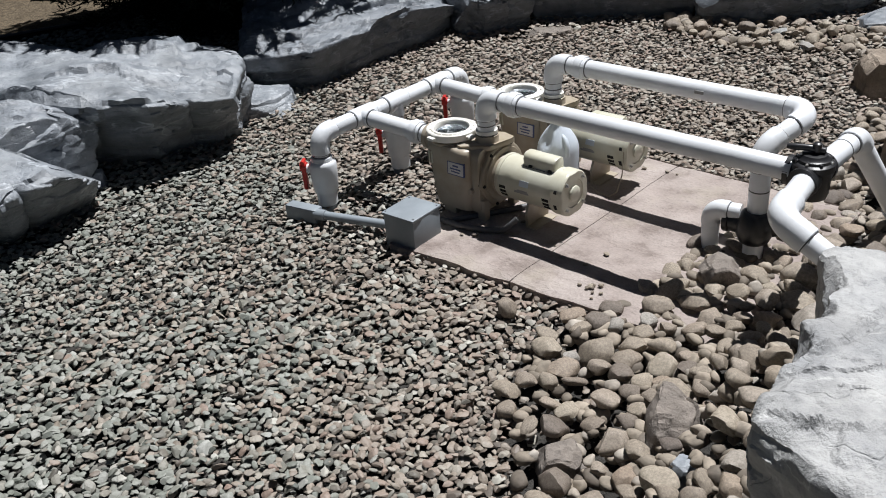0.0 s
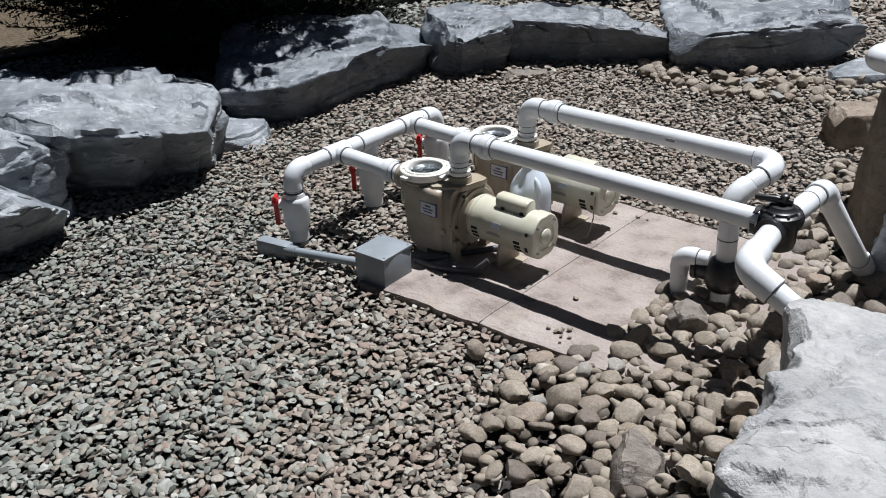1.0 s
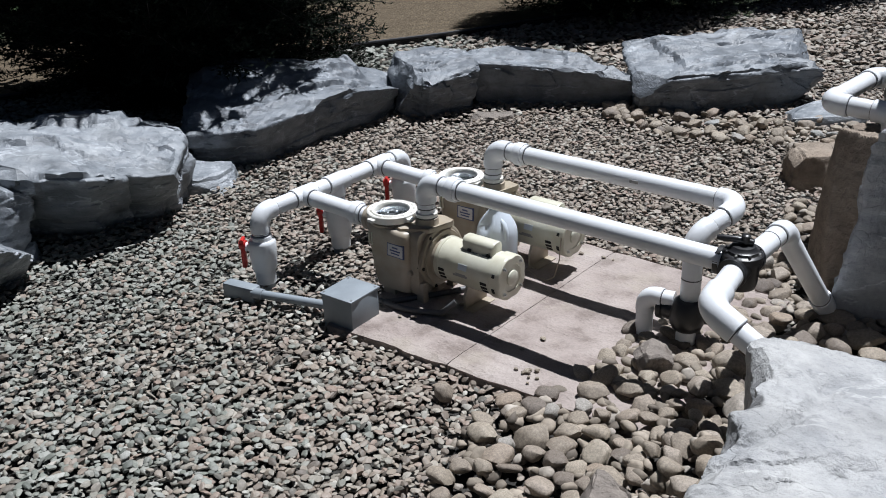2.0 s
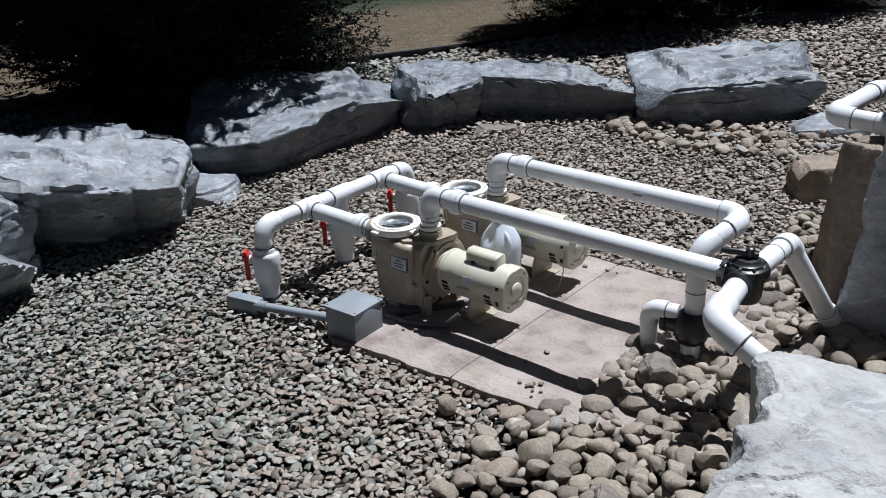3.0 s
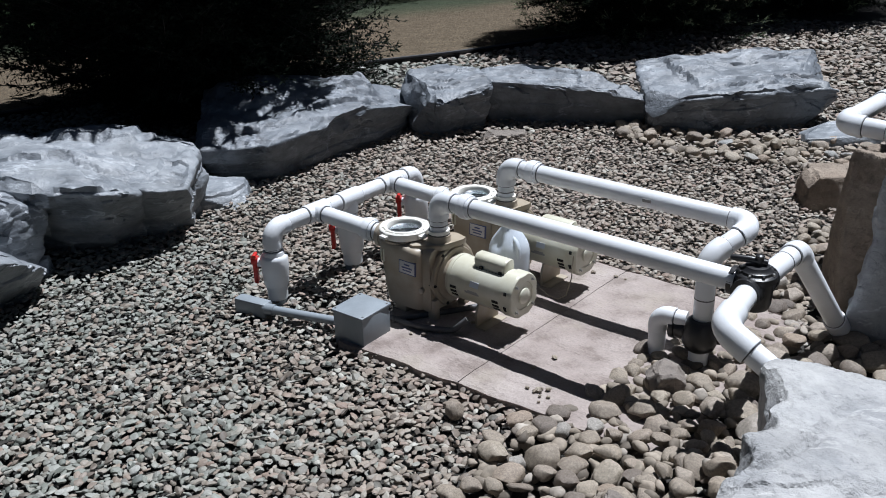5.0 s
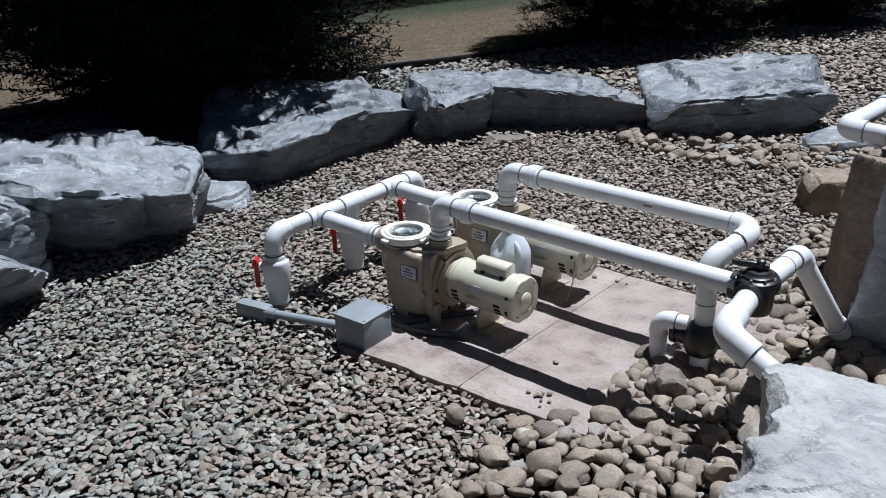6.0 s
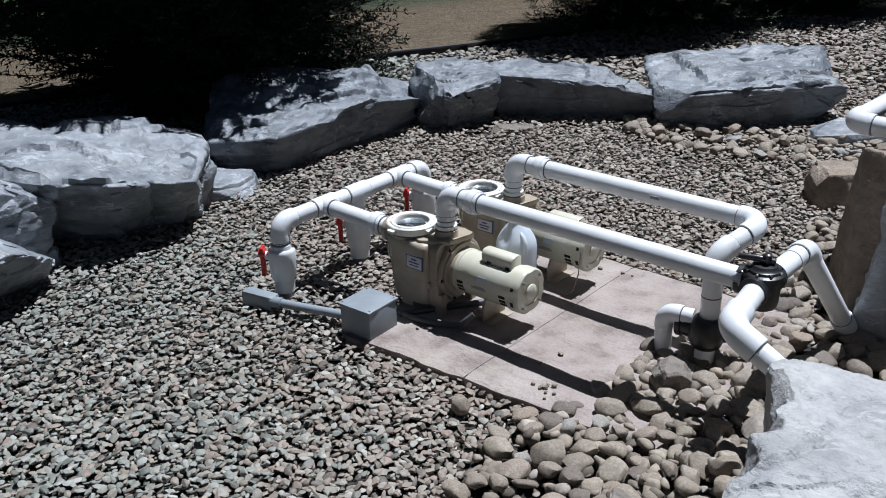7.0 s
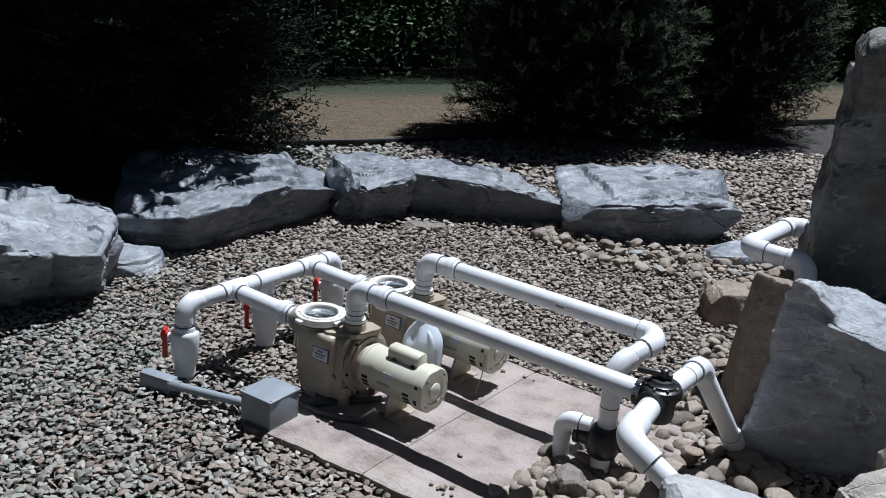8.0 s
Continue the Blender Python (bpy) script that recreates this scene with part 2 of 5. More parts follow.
def concrete_material():
    m, tree, b = shader("stamped_concrete", 0.75)
    c = coords(tree)
    big, mid, fine = noise_tex(tree, c, 2.3, 5), noise_tex(tree, c, 9, 6, 0.65), noise_tex(tree, c, 120, 3)
    base = ramp(tree, big, [(0.3, (0.235, 0.193, 0.174)), (0.5, (0.291, 0.248, 0.226)), (0.7, (0.335, 0.293, 0.27))])
    base = mix(tree, 1.0, base, ramp(tree, mid, [(0.36, (0.66, 0.63, 0.61)), (0.47, (0.94, 0.93, 0.925)), (0.62, (1.07, 1.07, 1.07))]), "MULTIPLY")
    base = mix(tree, 1.0, base, ramp(tree, fine, [(0.3, (0.88, 0.88, 0.88)), (0.6, (1.04, 1.04, 1.04))]), "MULTIPLY")
    tree.links.new(base, b.inputs["Base Color"])
    base = mix(tree, ramp(tree, noise_tex(tree, c, 5.5, 4), [(0.52, (0, 0, 0)), (0.66, (0.5, 0.5, 0.5))]), base, (0.3, 0.262, 0.215))
    tree.links.new(base, b.inputs["Base Color"])
    v = node(tree, "ShaderNodeTexVoronoi", Scale=5.0)
    v.feature = "SMOOTH_F1"
    tree.links.new(c, v.inputs["Vector"])
    ridge = ramp(tree, noise_tex(tree, stretched(tree, c, 1.0, 1.6, 1.0), 4.2, 5, 0.6), [(0.46, (0, 0, 0)), (0.5, (1, 1, 1)), (0.55, (0, 0, 0))])
    h = add_values(tree, mid, fine, 0.06)
    h = add_values(tree, h, ridge, 0.16)
    h = add_values(tree, h, v.outputs["Distance"], 0.8)
    bump(tree, b, h, 0.7, 0.02)
    return m


CONCRETE = concrete_material()


def soil_material(name, stops, scale, relief, rough=0.95):
    m, tree, b = shader(name, rough)
    c = coords(tree)
    n, n2, n3 = noise_tex(tree, c, scale, 6, 0.65), noise_tex(tree, c, scale * 0.12, 4), noise_tex(tree, c, scale * 5, 3)
    base = ramp(tree, add_values(tree, n2, n3, 0.0), stops)
    base = mix(tree, 1.0, base, ramp(tree, n, [(0.3, (0.6, 0.6, 0.6)), (0.55, (1, 1, 1)), (0.8, (1.25, 1.22, 1.18))]), "MULTIPLY")
    base = mix(tree, 1.0, base, ramp(tree, n3, [(0.35, (0.75, 0.75, 0.75)), (0.6, (1.1, 1.1, 1.1))]), "MULTIPLY")
    tree.links.new(base, b.inputs["Base Color"])
    bump(tree, b, add_values(tree, n, n3, 0.4), 0.9, relief)
    return m


# Bed below the loose stones; shade of the gaps is put into its colour.
BED = soil_material("shaded_gravel_dust", [(0.3, (0.03, 0.028, 0.025)), (0.7, (0.055, 0.05, 0.044))], 45, 0.02)


def lawn_material():
    """Bare soil, then thin mown grass, then leaf litter, with ragged borders, along the lawn's edge line."""
    m, tree, b = shader("soil_and_grass", 0.95)
    c = coords(tree)
    n, wide, fine = noise_tex(tree, c, 7, 6, 0.65), noise_tex(tree, c, 0.9, 4), noise_tex(tree, c, 42, 4, 0.7)
    dot = tree.nodes.new("ShaderNodeVectorMath")
    dot.operation = "DOT_PRODUCT"
    tree.links.new(c, dot.inputs[0])
    dot.inputs[1].default_value = (-0.0382, 0.0924, 0.0)
    s = add_values(tree, dot.outputs["Value"], wide, 0.09)
    s = add_values(tree, s, n, 0.07)
    shift = tree.nodes.new("ShaderNodeMath")
    shift.operation = "SUBTRACT"
    tree.links.new(s, shift.inputs[0])
    shift.inputs[1].default_value = 0.8
    base = ramp(tree, shift.outputs[0], [(0.0, (0.142, 0.114, 0.08)), (0.3, (0.128, 0.102, 0.072)), (0.38, (0.075, 0.076, 0.05)), (0.43, (0.052, 0.063, 0.04)), (0.49, (0.045, 0.057, 0.036)), (0.515, (0.014, 0.018, 0.009))])
    base = mix(tree, 1.0, base, ramp(tree, n, [(0.3, (0.7, 0.7, 0.7)), (0.55, (1, 1, 1)), (0.8, (1.2, 1.18, 1.14))]), "MULTIPLY")
    base = mix(tree, 1.0, base, ramp(tree, fine, [(0.34, (0.45, 0.45, 0.45)), (0.5, (1, 1, 1)), (0.66, (1.5, 1.47, 1.42))]), "MULTIPLY")
    b.inputs["Specular IOR Level"].default_value = 0.1
    tree.links.new(base, b.inputs["Base Color"])
    bump(tree, b, add_values(tree, n, fine, 0.6), 0.9, 0.06)
    return m


LAWN = lawn_material()


def gravel_ground_material():
    """Loose gravel seen as a surface, for the parts of the bed away from the pumps."""
    m, tree, b = shader("gravel_ground", 0.9)
    c = coords(tree)
    v = node(tree, "ShaderNodeTexVoronoi", Scale=34.0)
    tree.links.new(c, v.inputs["Vector"])
    tone = tree.nodes.new("ShaderNodeSeparateColor")
    tree.links.new(v.outputs["Color"], tone.inputs[0])
    base = ramp(tree, tone.outputs[0], [(0.0, (0.08, 0.082, 0.072)), (0.3, (0.17, 0.172, 0.152)), (0.7, (0.23, 0.23, 0.204)), (1.0, (0.3, 0.297, 0.27))])
    # Shade between the stones is painted in by darkening the cell borders.
    gap = ramp(tree, v.outputs["Distance"], [(0.35, (1, 1, 1)), (0.62, (0.2, 0.2, 0.2))])
    base = mix(tree, 1.0, base, gap, "MULTIPLY")
    tree.links.new(base, b.inputs["Base Color"])
    flip = tree.nodes.new("ShaderNodeMath")
    flip.operation = "SUBTRACT"
    flip.inputs[0].default_value = 1.0
    tree.links.new(v.outputs["Distance"], flip.inputs[1])
    bump(tree, b, flip.outputs[0], 1.0, 0.03)
    return m


GRAVEL_GROUND = gravel_ground_material()

# ---- mesh helpers ----
TURN = -44.6  # the pump pad's long axis, degrees
FRAME = Matrix.Translation((0.066, 3.258, 0)) @ Matrix.Rotation(radians(TURN), 4, "Z")
ORIGIN = {}


def thing(name, at, label, category, group="", on_pad=False):
    """An Empty at the base of a thing. on_pad: its place is given in the pad's own axes."""
    ob = new(name)
    ob.empty_display_size = 0.05
    ob.matrix_world = (FRAME if on_pad else Matrix()) @ Matrix.Translation(at)
    ORIGIN[ob] = Vector(at)
    return tagged(ob, label, category, group)


def finish(name, bm, material, smooth=True, angle=40):
    me = bpy.data.meshes.new(name)
    bmesh.ops.recalc_face_normals(bm, faces=bm.faces)
    bm.to_mesh(me)
    bm.free()
    for m in material if isinstance(material, (list, tuple)) else [material]:
        me.materials.append(m)
    if smooth:
        me.polygons.foreach_set("use_smooth", [True] * len(me.polygons))
        me.set_sharp_from_angle(angle=radians(angle))
    return me


def part(name, bm, material, parent, label="", smooth=True, angle=40):
    o = ORIGIN[parent]
    bmesh.ops.translate(bm, verts=bm.verts, vec=-o)
    ob = new(name, finish(name, bm, material, smooth, angle))
    ob.parent = parent
    ORIGIN[ob] = o
    if label:
        tagged(ob, label)
    return ob


def loft(bm, rings, closed_ends=True, mat=0):
    """Faces between rings of points, each ring closed."""
    loops = [[bm.verts.new(p) for p in ring] for ring in rings]
    n = len(loops[0])
    for a, b in zip(loops, loops[1:]):
        for i in range(n):
            f = bm.faces.new((a[i], a[(i + 1) % n], b[(i + 1) % n], b[i]))
            f.material_index = mat
    if closed_ends:
        bm.faces.new(loops[0][::-1]).material_index = mat
        bm.faces.new(loops[-1]).material_index = mat
    return bm


def ring_at(p, axis, r, seg=20, flat=1.0):
    q = Vector(axis).to_track_quat("Z", "Y")
    return [Vector(p) + q @ Vector((r * math.cos(2 * math.pi * i / seg), flat * r * math.sin(2 * math.pi * i / seg), 0)) for i in range(seg)]


def lathe(profile, p, axis=(0, 0, 1), seg=28, bm=None, mat=0):
    """profile: rows of (distance along the axis, radius)."""
    bm = bm or bmesh.new()
    a = Vector(axis).normalized()
    loft(bm, [ring_at(Vector(p) + a * d, a, max(r, 0.0004), seg) for d, r in profile], True, mat)
    return bm


def tube(points, r, seg=16, bm=None, mat=0):
    """A round bar along points; r: one radius, or one for each point."""
    bm = bm or bmesh.new()
    pts = [Vector(p) for p in points]
    radii = r if isinstance(r, (list, tuple)) else [r] * len(pts)
    rings, side = [], None
    for i, p in enumerate(pts):
        d = (pts[min(i + 1, len(pts) - 1)] - pts[max(i - 1, 0)]).normalized()
        if side is None:
            side = d.orthogonal().normalized()
        side = (side - d * side.dot(d)).normalized()
        up = d.cross(side)
        rings.append([p + radii[i] * (math.cos(2 * math.pi * k / seg) * side + math.sin(2 * math.pi * k / seg) * up) for k in range(seg)])
    return loft(bm, rings, True, mat)


def block(lo, hi, bevel=0.0, bm=None, mat=0, seg=2, turn=None):
    bm = bm or bmesh.new()
    lo, hi = Vector(lo), Vector(hi)
    made = bmesh.ops.create_cube(bm, size=1.0)["verts"]
    m = Matrix.Translation((lo + hi) / 2) @ (turn or Matrix()) @ Matrix.Diagonal((*(hi - lo), 1))
    bmesh.ops.transform(bm, matrix=m, verts=made)
    faces = {f for v in made for f in v.link_faces}
    for f in faces:
        f.material_index = mat
    if bevel:
        bmesh.ops.bevel(bm, geom=list({e for f in faces for e in f.edges}), offset=bevel, segments=seg, affect="EDGES", profile=0.5)
    return bm


def arc(corner, d1, d2, radius, steps=9):
    """Points of a bend from direction d1 into d2 about a corner."""
    d1, d2, c = Vector(d1).normalized(), Vector(d2).normalized(), Vector(corner)
    ang = d1.angle(d2)
    t = radius * math.tan(ang / 2)
    start = c - d1 * t
    side = (d2 - d1 * d2.dot(d1)).normalized()
    centre = start + side * radius
    return [centre - side * radius * math.cos(ang * k / steps) + d1 * radius * math.sin(ang * k / steps) for k in range(steps + 1)], t


R = 0.0335  # pipe radius


def seam(bm, p, axis, r):
    a = Vector(axis).normalized()
    loft(bm, [ring_at(Vector(p) + a * d, a, rr, 24) for d, rr in ((-0.0022, r), (-0.0015, r + 0.0009), (0.0015, r + 0.0009), (0.0022, r))], True, 1)


def elbow(parent, corner, d1, d2, radius=0.05, hub=0.026, r=R):
    pts, t = arc(corner, d1, d2, radius)
    d1, d2 = Vector(d1).normalized(), Vector(d2).normalized()
    rh = r * 1.16
    a, b = pts[0] - d1 * hub, pts[-1] + d2 * hub
    bm = tube([a, a + d1 * 0.002, pts[0] - d1 * 0.003] + pts + [pts[-1] + d2 * 0.003, b - d2 * 0.002, b], [rh - 0.002, rh, rh] + [rh * 0.985] * len(pts) + [rh, rh, rh - 0.002], 24)
    seam(bm, a - d1 * 0.001, d1, r + 0.0006)
    seam(bm, b + d2 * 0.001, d2, r + 0.0006)
    return part("elbow", bm, [PVC, PVC_SEAM], parent)


def straight(parent, a, b, r=R, name="pipe", material=None, seams=()):
    d = (Vector(b) - Vector(a)).normalized()
    bm = tube([a, Vector(a) + d * 0.0015, Vector(b) - d * 0.0015, b], [r - 0.001, r, r, r - 0.001], 24)
    for s in seams:
        seam(bm, Vector(a) + d * s, d, r)
    return part(name, bm, [material or PVC, PVC_SEAM], parent)


def collar(parent, centre, axis, length=0.07, r=R * 1.17, name="coupling", material=None):
    a = Vector(axis).normalized()
    h = length / 2
    bm = lathe([(-h, r - 0.003), (-h + 0.002, r), (h - 0.002, r), (h, r - 0.003)], centre, a, 24)
    seam(bm, Vector(centre) - a * (h + 0.001), a, R + 0.0006)
    seam(bm, Vector(centre) + a * (h + 0.001), a, R + 0.0006)
    return part(name, bm, [material or PVC, PVC_SEAM], parent)


def tee(parent, centre, axis, branch, r=R, arm=0.058):
    a, b, c = Vector(axis).normalized(), Vector(branch).normalized(), Vector(centre)
    rh = r * 1.16
    bm = lathe([(-arm, rh - 0.002), (-arm + 0.002, rh), (arm - 0.002, rh), (arm, rh - 0.002)], c, a, 24)
    lathe([(0, rh), (arm - 0.002, rh), (arm, rh - 0.002)], c, b, 24, bm)
    for d in (a, -a, b):
        seam(bm, c + d * (arm + 0.001), d, r + 0.0006)
    return part("tee", bm, [PVC, PVC_SEAM], parent)


def union_nut(parent, centre, axis, r=R * 1.42, length=0.036, material=None):
    a = Vector(axis).normalized()
    h = length / 2
    bm = lathe([(-h - 0.014, R * 1.16), (-h, R * 1.18), (-h, r * 0.94), (-h + 0.004, r), (h - 0.004, r), (h, r * 0.94), (h, R * 1.18), (h + 0.014, R * 1.16)], centre, a, 24)
    q = a.to_track_quat("Z", "Y")
    for k in range(8 if r > R * 1.4 else 0):
        w = q @ Vector((math.cos(k * math.pi / 4), math.sin(k * math.pi / 4), 0))
        tube([Vector(centre) + w * r - a * h * 0.8, Vector(centre) + w * r + a * h * 0.8], 0.004, 6, bm)
    seam(bm, Vector(centre) + a * (h + 0.015), a, R + 0.0006)
    return part("union_nut", bm, [material or PVC, PVC_SEAM], parent)


# ---- ground ----
EDGE_A, EDGE_B = Vector((-2.7, 6.55)), Vector((5.4, 9.9))  # line between the gravel bed and the lawn


def past_edge(x, y):
    d = (EDGE_B - EDGE_A).normalized()
    return (y - EDGE_A.y) * d.x - (x - EDGE_A.x) * d.y


def mound(x, y):
    """The river stones bank up against the near boulder."""
    away = (Vector((x, y)) - Vector((0.45, 1.2))).dot(Vector((-0.825, 0.565)))
    along = (Vector((x, y)) - Vector((0.45, 1.2))).dot(Vector((0.565, 0.825)))
    side = min(1.0, max(0.0, 1 - away / 0.42)) if away < 0.42 else 0.0
    ends = min(1.0, max(0.0, (along + 0.5) / 0.5)) * min(1.0, max(0.0, (1.15 - along) / 0.35))
    return 0.2 * side * side * (3 - 2 * side) * ends


def ground_height(x, y):
    s = past_edge(x, y)
    z = mound(x, y) - 0.083 * min(max(s - 0.3, 0), 12)
    return z + 0.012 * noise.noise(Vector((x * 0.8, y * 0.8, 0)))


def axis_steps(lo, hi, near_lo, near_hi, fine, coarse):
    out, v = [], near_lo
    while v < near_hi:
        out.append(v)
        v += fine
    step, v = fine, near_hi
    while v < hi:
        out.append(v)
        step = min(step * 1.35, coarse)
        v += step
    step, v = fine, near_lo
    while v > lo:
        step = min(step * 1.35, coarse)
        v -= step
        out.append(v)
    return sorted(out)


def build_ground():
    xs, ys = axis_steps(-300, 300, -5, 8, 0.2, 40), axis_steps(-300, 400, -1, 15, 0.2, 40)
    verts = [(x, y, ground_height(x, y) - (0.03 if past_edge(x, y) < -0.1 else 0.02)) for y in ys for x in xs]
    w = len(xs)
    faces = [(j * w + i, j * w + i + 1, (j + 1) * w + i + 1, (j + 1) * w + i) for j in range(len(ys) - 1) for i in range(w - 1)]
    me = bpy.data.meshes.new("ground")
    me.from_pydata(verts, [], faces)
    for m in (BED, LAWN, GRAVEL_GROUND):
        me.materials.append(m)
    for p in me.polygons:
        s = past_edge(p.center.x, p.center.y)
        seen = -0.58 < math.atan2(p.center.x, p.center.y) < 0.7 and p.center.to_2d().length > 1.0
        p.material_index = 1 if s > 0 else 0 if seen else 2
        p.use_smooth = True
    return tagged(new("ground", me), "gravel bed running into bare soil, mown grass and woodland floor", "ground", kind="structure")


build_ground()


def icosphere(sub):
    bm = bmesh.new()
    bmesh.ops.create_icosphere(bm, subdivisions=sub, radius=1.0)
    v = np.array([x.co[:] for x in bm.verts])
    f = np.array([[q.index for q in p.verts] for p in bm.faces])
    bm.free()
    return v, f


def scatter_mesh(name, rows, sub, material, seed, rough=0.1, cuts=6, smooth=False):
    """One mesh of many stones; rows of x, y, z, half length, half width, half height, turn, tilt x, tilt y."""
    rng = np.random.default_rng(seed)
    v0, f0 = icosphere(sub)
    n, k = len(rows), len(v0)
    rows = np.array(rows)
    v = np.repeat(v0[None], n, 0) * (1 + rough * (rng.random((n, k, 1)) - 0.5))
    for _ in range(cuts):
        w = rng.normal(size=(n, 3)) * (1, 1, 0.8)
        w /= np.linalg.norm(w, axis=1, keepdims=True)
        over = np.einsum("nkj,nj->nk", v, w) - rng.uniform(0.45, 0.82, (n, 1))
        v = v - 0.96 * np.maximum(over, 0)[..., None] * w[:, None]
    v = v * rows[:, None, 3:6]
    for a, (i, j) in ((rows[:, 7], (1, 2)), (rows[:, 8], (0, 2)), (rows[:, 6], (0, 1))):
        c, s = np.cos(a)[:, None], np.sin(a)[:, None]
        p, q = v[..., i].copy(), v[..., j].copy()
        v[..., i], v[..., j] = c * p - s * q, s * p + c * q
    v = (v + rows[:, None, :3]).reshape(-1, 3)
    f = (f0[None] + (np.arange(n) * k)[:, None, None]).reshape(-1, 3)
    me = bpy.data.meshes.new(name)
    me.vertices.add(len(v))
    me.vertices.foreach_set("co", v.ravel())
    me.loops.add(f.size)
    me.loops.foreach_set("vertex_index", f.ravel())
    me.polygons.add(len(f))
    me.polygons.foreach_set("loop_start", np.arange(0, f.size, 3))
    me.polygons.foreach_set("use_smooth", np.full(len(f), smooth))
    me.update(calc_edges=True)
    me.materials.append(material)
    return me


def inside(poly, x, y):
    hit = False
    for (x0, y0), (x1, y1) in zip(poly, poly[1:] + poly[:1]):
        if (y0 > y) != (y1 > y) and x < (x1 - x0) * (y - y0) / (y1 - y0) + x0:
            hit = not hit
    return hit


SLAB_U, SLAB_V, SLAB_TOP = (-0.05, 1.22), (-0.314, 0.83), 0.022
COBBLE_BED = [(0.2, 1.2), (0.13, 1.75), (0.12, 2.15), (0.2, 2.32), (0.33, 2.48), (0.5, 2.5), (0.7, 2.66), (0.87, 2.88), (0.96, 2.96), (1.2, 3.12), (1.5, 3.3), (1.8, 3.75), (2.0, 3.98), (2.2, 3.7), (1.9, 3.0), (1.6, 2.4), (1.2, 2.06), (0.95, 1.9), (0.76, 1.55), (0.56, 1.25)]
COBBLE_STRIP = [(1.36, 5.62), (1.5, 5.3), (1.66, 4.96), (2.0, 4.8), (2.35, 4.56), (2.75, 4.6), (2.85, 4.95), (2.45, 5.12), (2.1, 5.3), (1.72, 5.48), (1.62, 5.64)]
TO_PAD = FRAME.inverted()


def on_slab(x, y, grow=0.0):
    p = TO_PAD @ Vector((x, y, 0))
    return SLAB_U[0] - grow < p.x < SLAB_U[1] + grow and SLAB_V[0] + 0.065 * p.x - grow < p.y < SLAB_V[1] + grow


def gravel_rows(near, far, spacing, size, seed):
    rng = random.Random(seed)
    rows, y, odd = [], -0.4, 0
    while y < 9.6:
        x = -4.6 + (odd % 2) * spacing / 2
        odd += 1
        while x < 7.4:
            px, py = x + rng.uniform(-0.4, 0.4) * spacing, y + rng.uniform(-0.4, 0.4) * spacing
            x += spacing
            d = math.hypot(px, py)
            if not near <= d < far or not -0.60 < math.atan2(px, py) < 0.72:
                continue
            if past_edge(px, py) > -0.03 or on_slab(px, py, -0.02) or (inside(COBBLE_BED, px, py) and rng.random() < 0.75):
                continue
            a = size * rng.uniform(0.62, 1.2) * (1.35 if rng.random() < 0.07 else 1)
            rows.append((px, py, ground_height(px, py) + rng.uniform(-0.016, 0.012), a, a * rng.uniform(0.55, 0.88), a * rng.uniform(0.22, 0.4), rng.uniform(0, 6.3), rng.gauss(0, 0.27), rng.gauss(0, 0.27)))
        y += spacing * 0.87
    return rows


gravel = new("gravel", scatter_mesh("gravel", gravel_rows(0.9, 2.9, 0.021, 0.0182, 1), 2, GRAVEL, 1, 0.05, 6))
tagged(gravel, "loose grey and tan flattened gravel stones covering the bed", "gravel", kind="stuff")
gravel_mid = new("gravel_round_pad", scatter_mesh("gravel_round_pad", gravel_rows(2.9, 4.4, 0.022, 0.0178, 3), 1, GRAVEL, 3, 0.12, 5))
tagged(gravel_mid, "grey and tan flattened gravel round the pump pad", "gravel", kind="stuff")
gravel_back = new("gravel_back", scatter_mesh("gravel_back", gravel_rows(4.4, 5.6, 0.0245, 0.0188, 2) + gravel_rows(5.6, 6.9, 0.031, 0.0225, 5) + gravel_rows(6.9, 9.6, 0.05, 0.035, 4), 1, GRAVEL, 2, 0.14, 5))
tagged(gravel_back, "grey and tan gravel behind and between the boulders", "gravel", kind="stuff")


def lawn_edging():
    d = (EDGE_B - EDGE_A).normalized()
    bm = bmesh.new()
    pts = []
    for k in range(60):
        p = EDGE_A - d * 2.5 + d * (14.0 * k / 59)
        pts.append(Vector((p.x, p.y + 0.02 * math.sin(k * 0.9), ground_height(p.x, p.y) + 0.03)))
    tube(pts, 0.016, 8, bm)
    for a, b in zip(pts, pts[1:]):
        bm.faces.new([bm.verts.new(a + Vector((0, 0, 0))), bm.verts.new(b), bm.verts.new(b - Vector((0, 0, 0.06))), bm.verts.new(a - Vector((0, 0, 0.06)))])
    ob = new("lawn_edging", finish("lawn_edging", bm, BLACK))
    tagged(ob, "black plastic edging strip between gravel and lawn", "edging", kind="structure")


lawn_edging()


# ---- boulders ----
def outline(points, at):
    """The point a fraction of the way round a closed outline."""
    k = at * len(points)
    i = int(k) % len(points)
    return points[i].lerp(points[(i + 1) % len(points)], k - int(k))


def facet(r, drop):
    """Height of broken facets that meet in crisp ridges."""
    dist, cells = noise.voronoi(r)
    best = -9.0
    for d, c in zip(dist, cells):
        slope = noise.noise_vector(c * 5.3 + Vector((0.31, 0.17, 0.53))) * 1.1
        best = max(best, 1.3 * slope.dot(r - c) + 0.5 * slope.x - drop * d * d)
    return best


def terrace(h, step, sharp):
    k = math.floor(h / step)
    f = h / step - k
    f = min(max((f - 0.5) * sharp + 0.5, 0.0), 1.0)
    return (k + f) * step


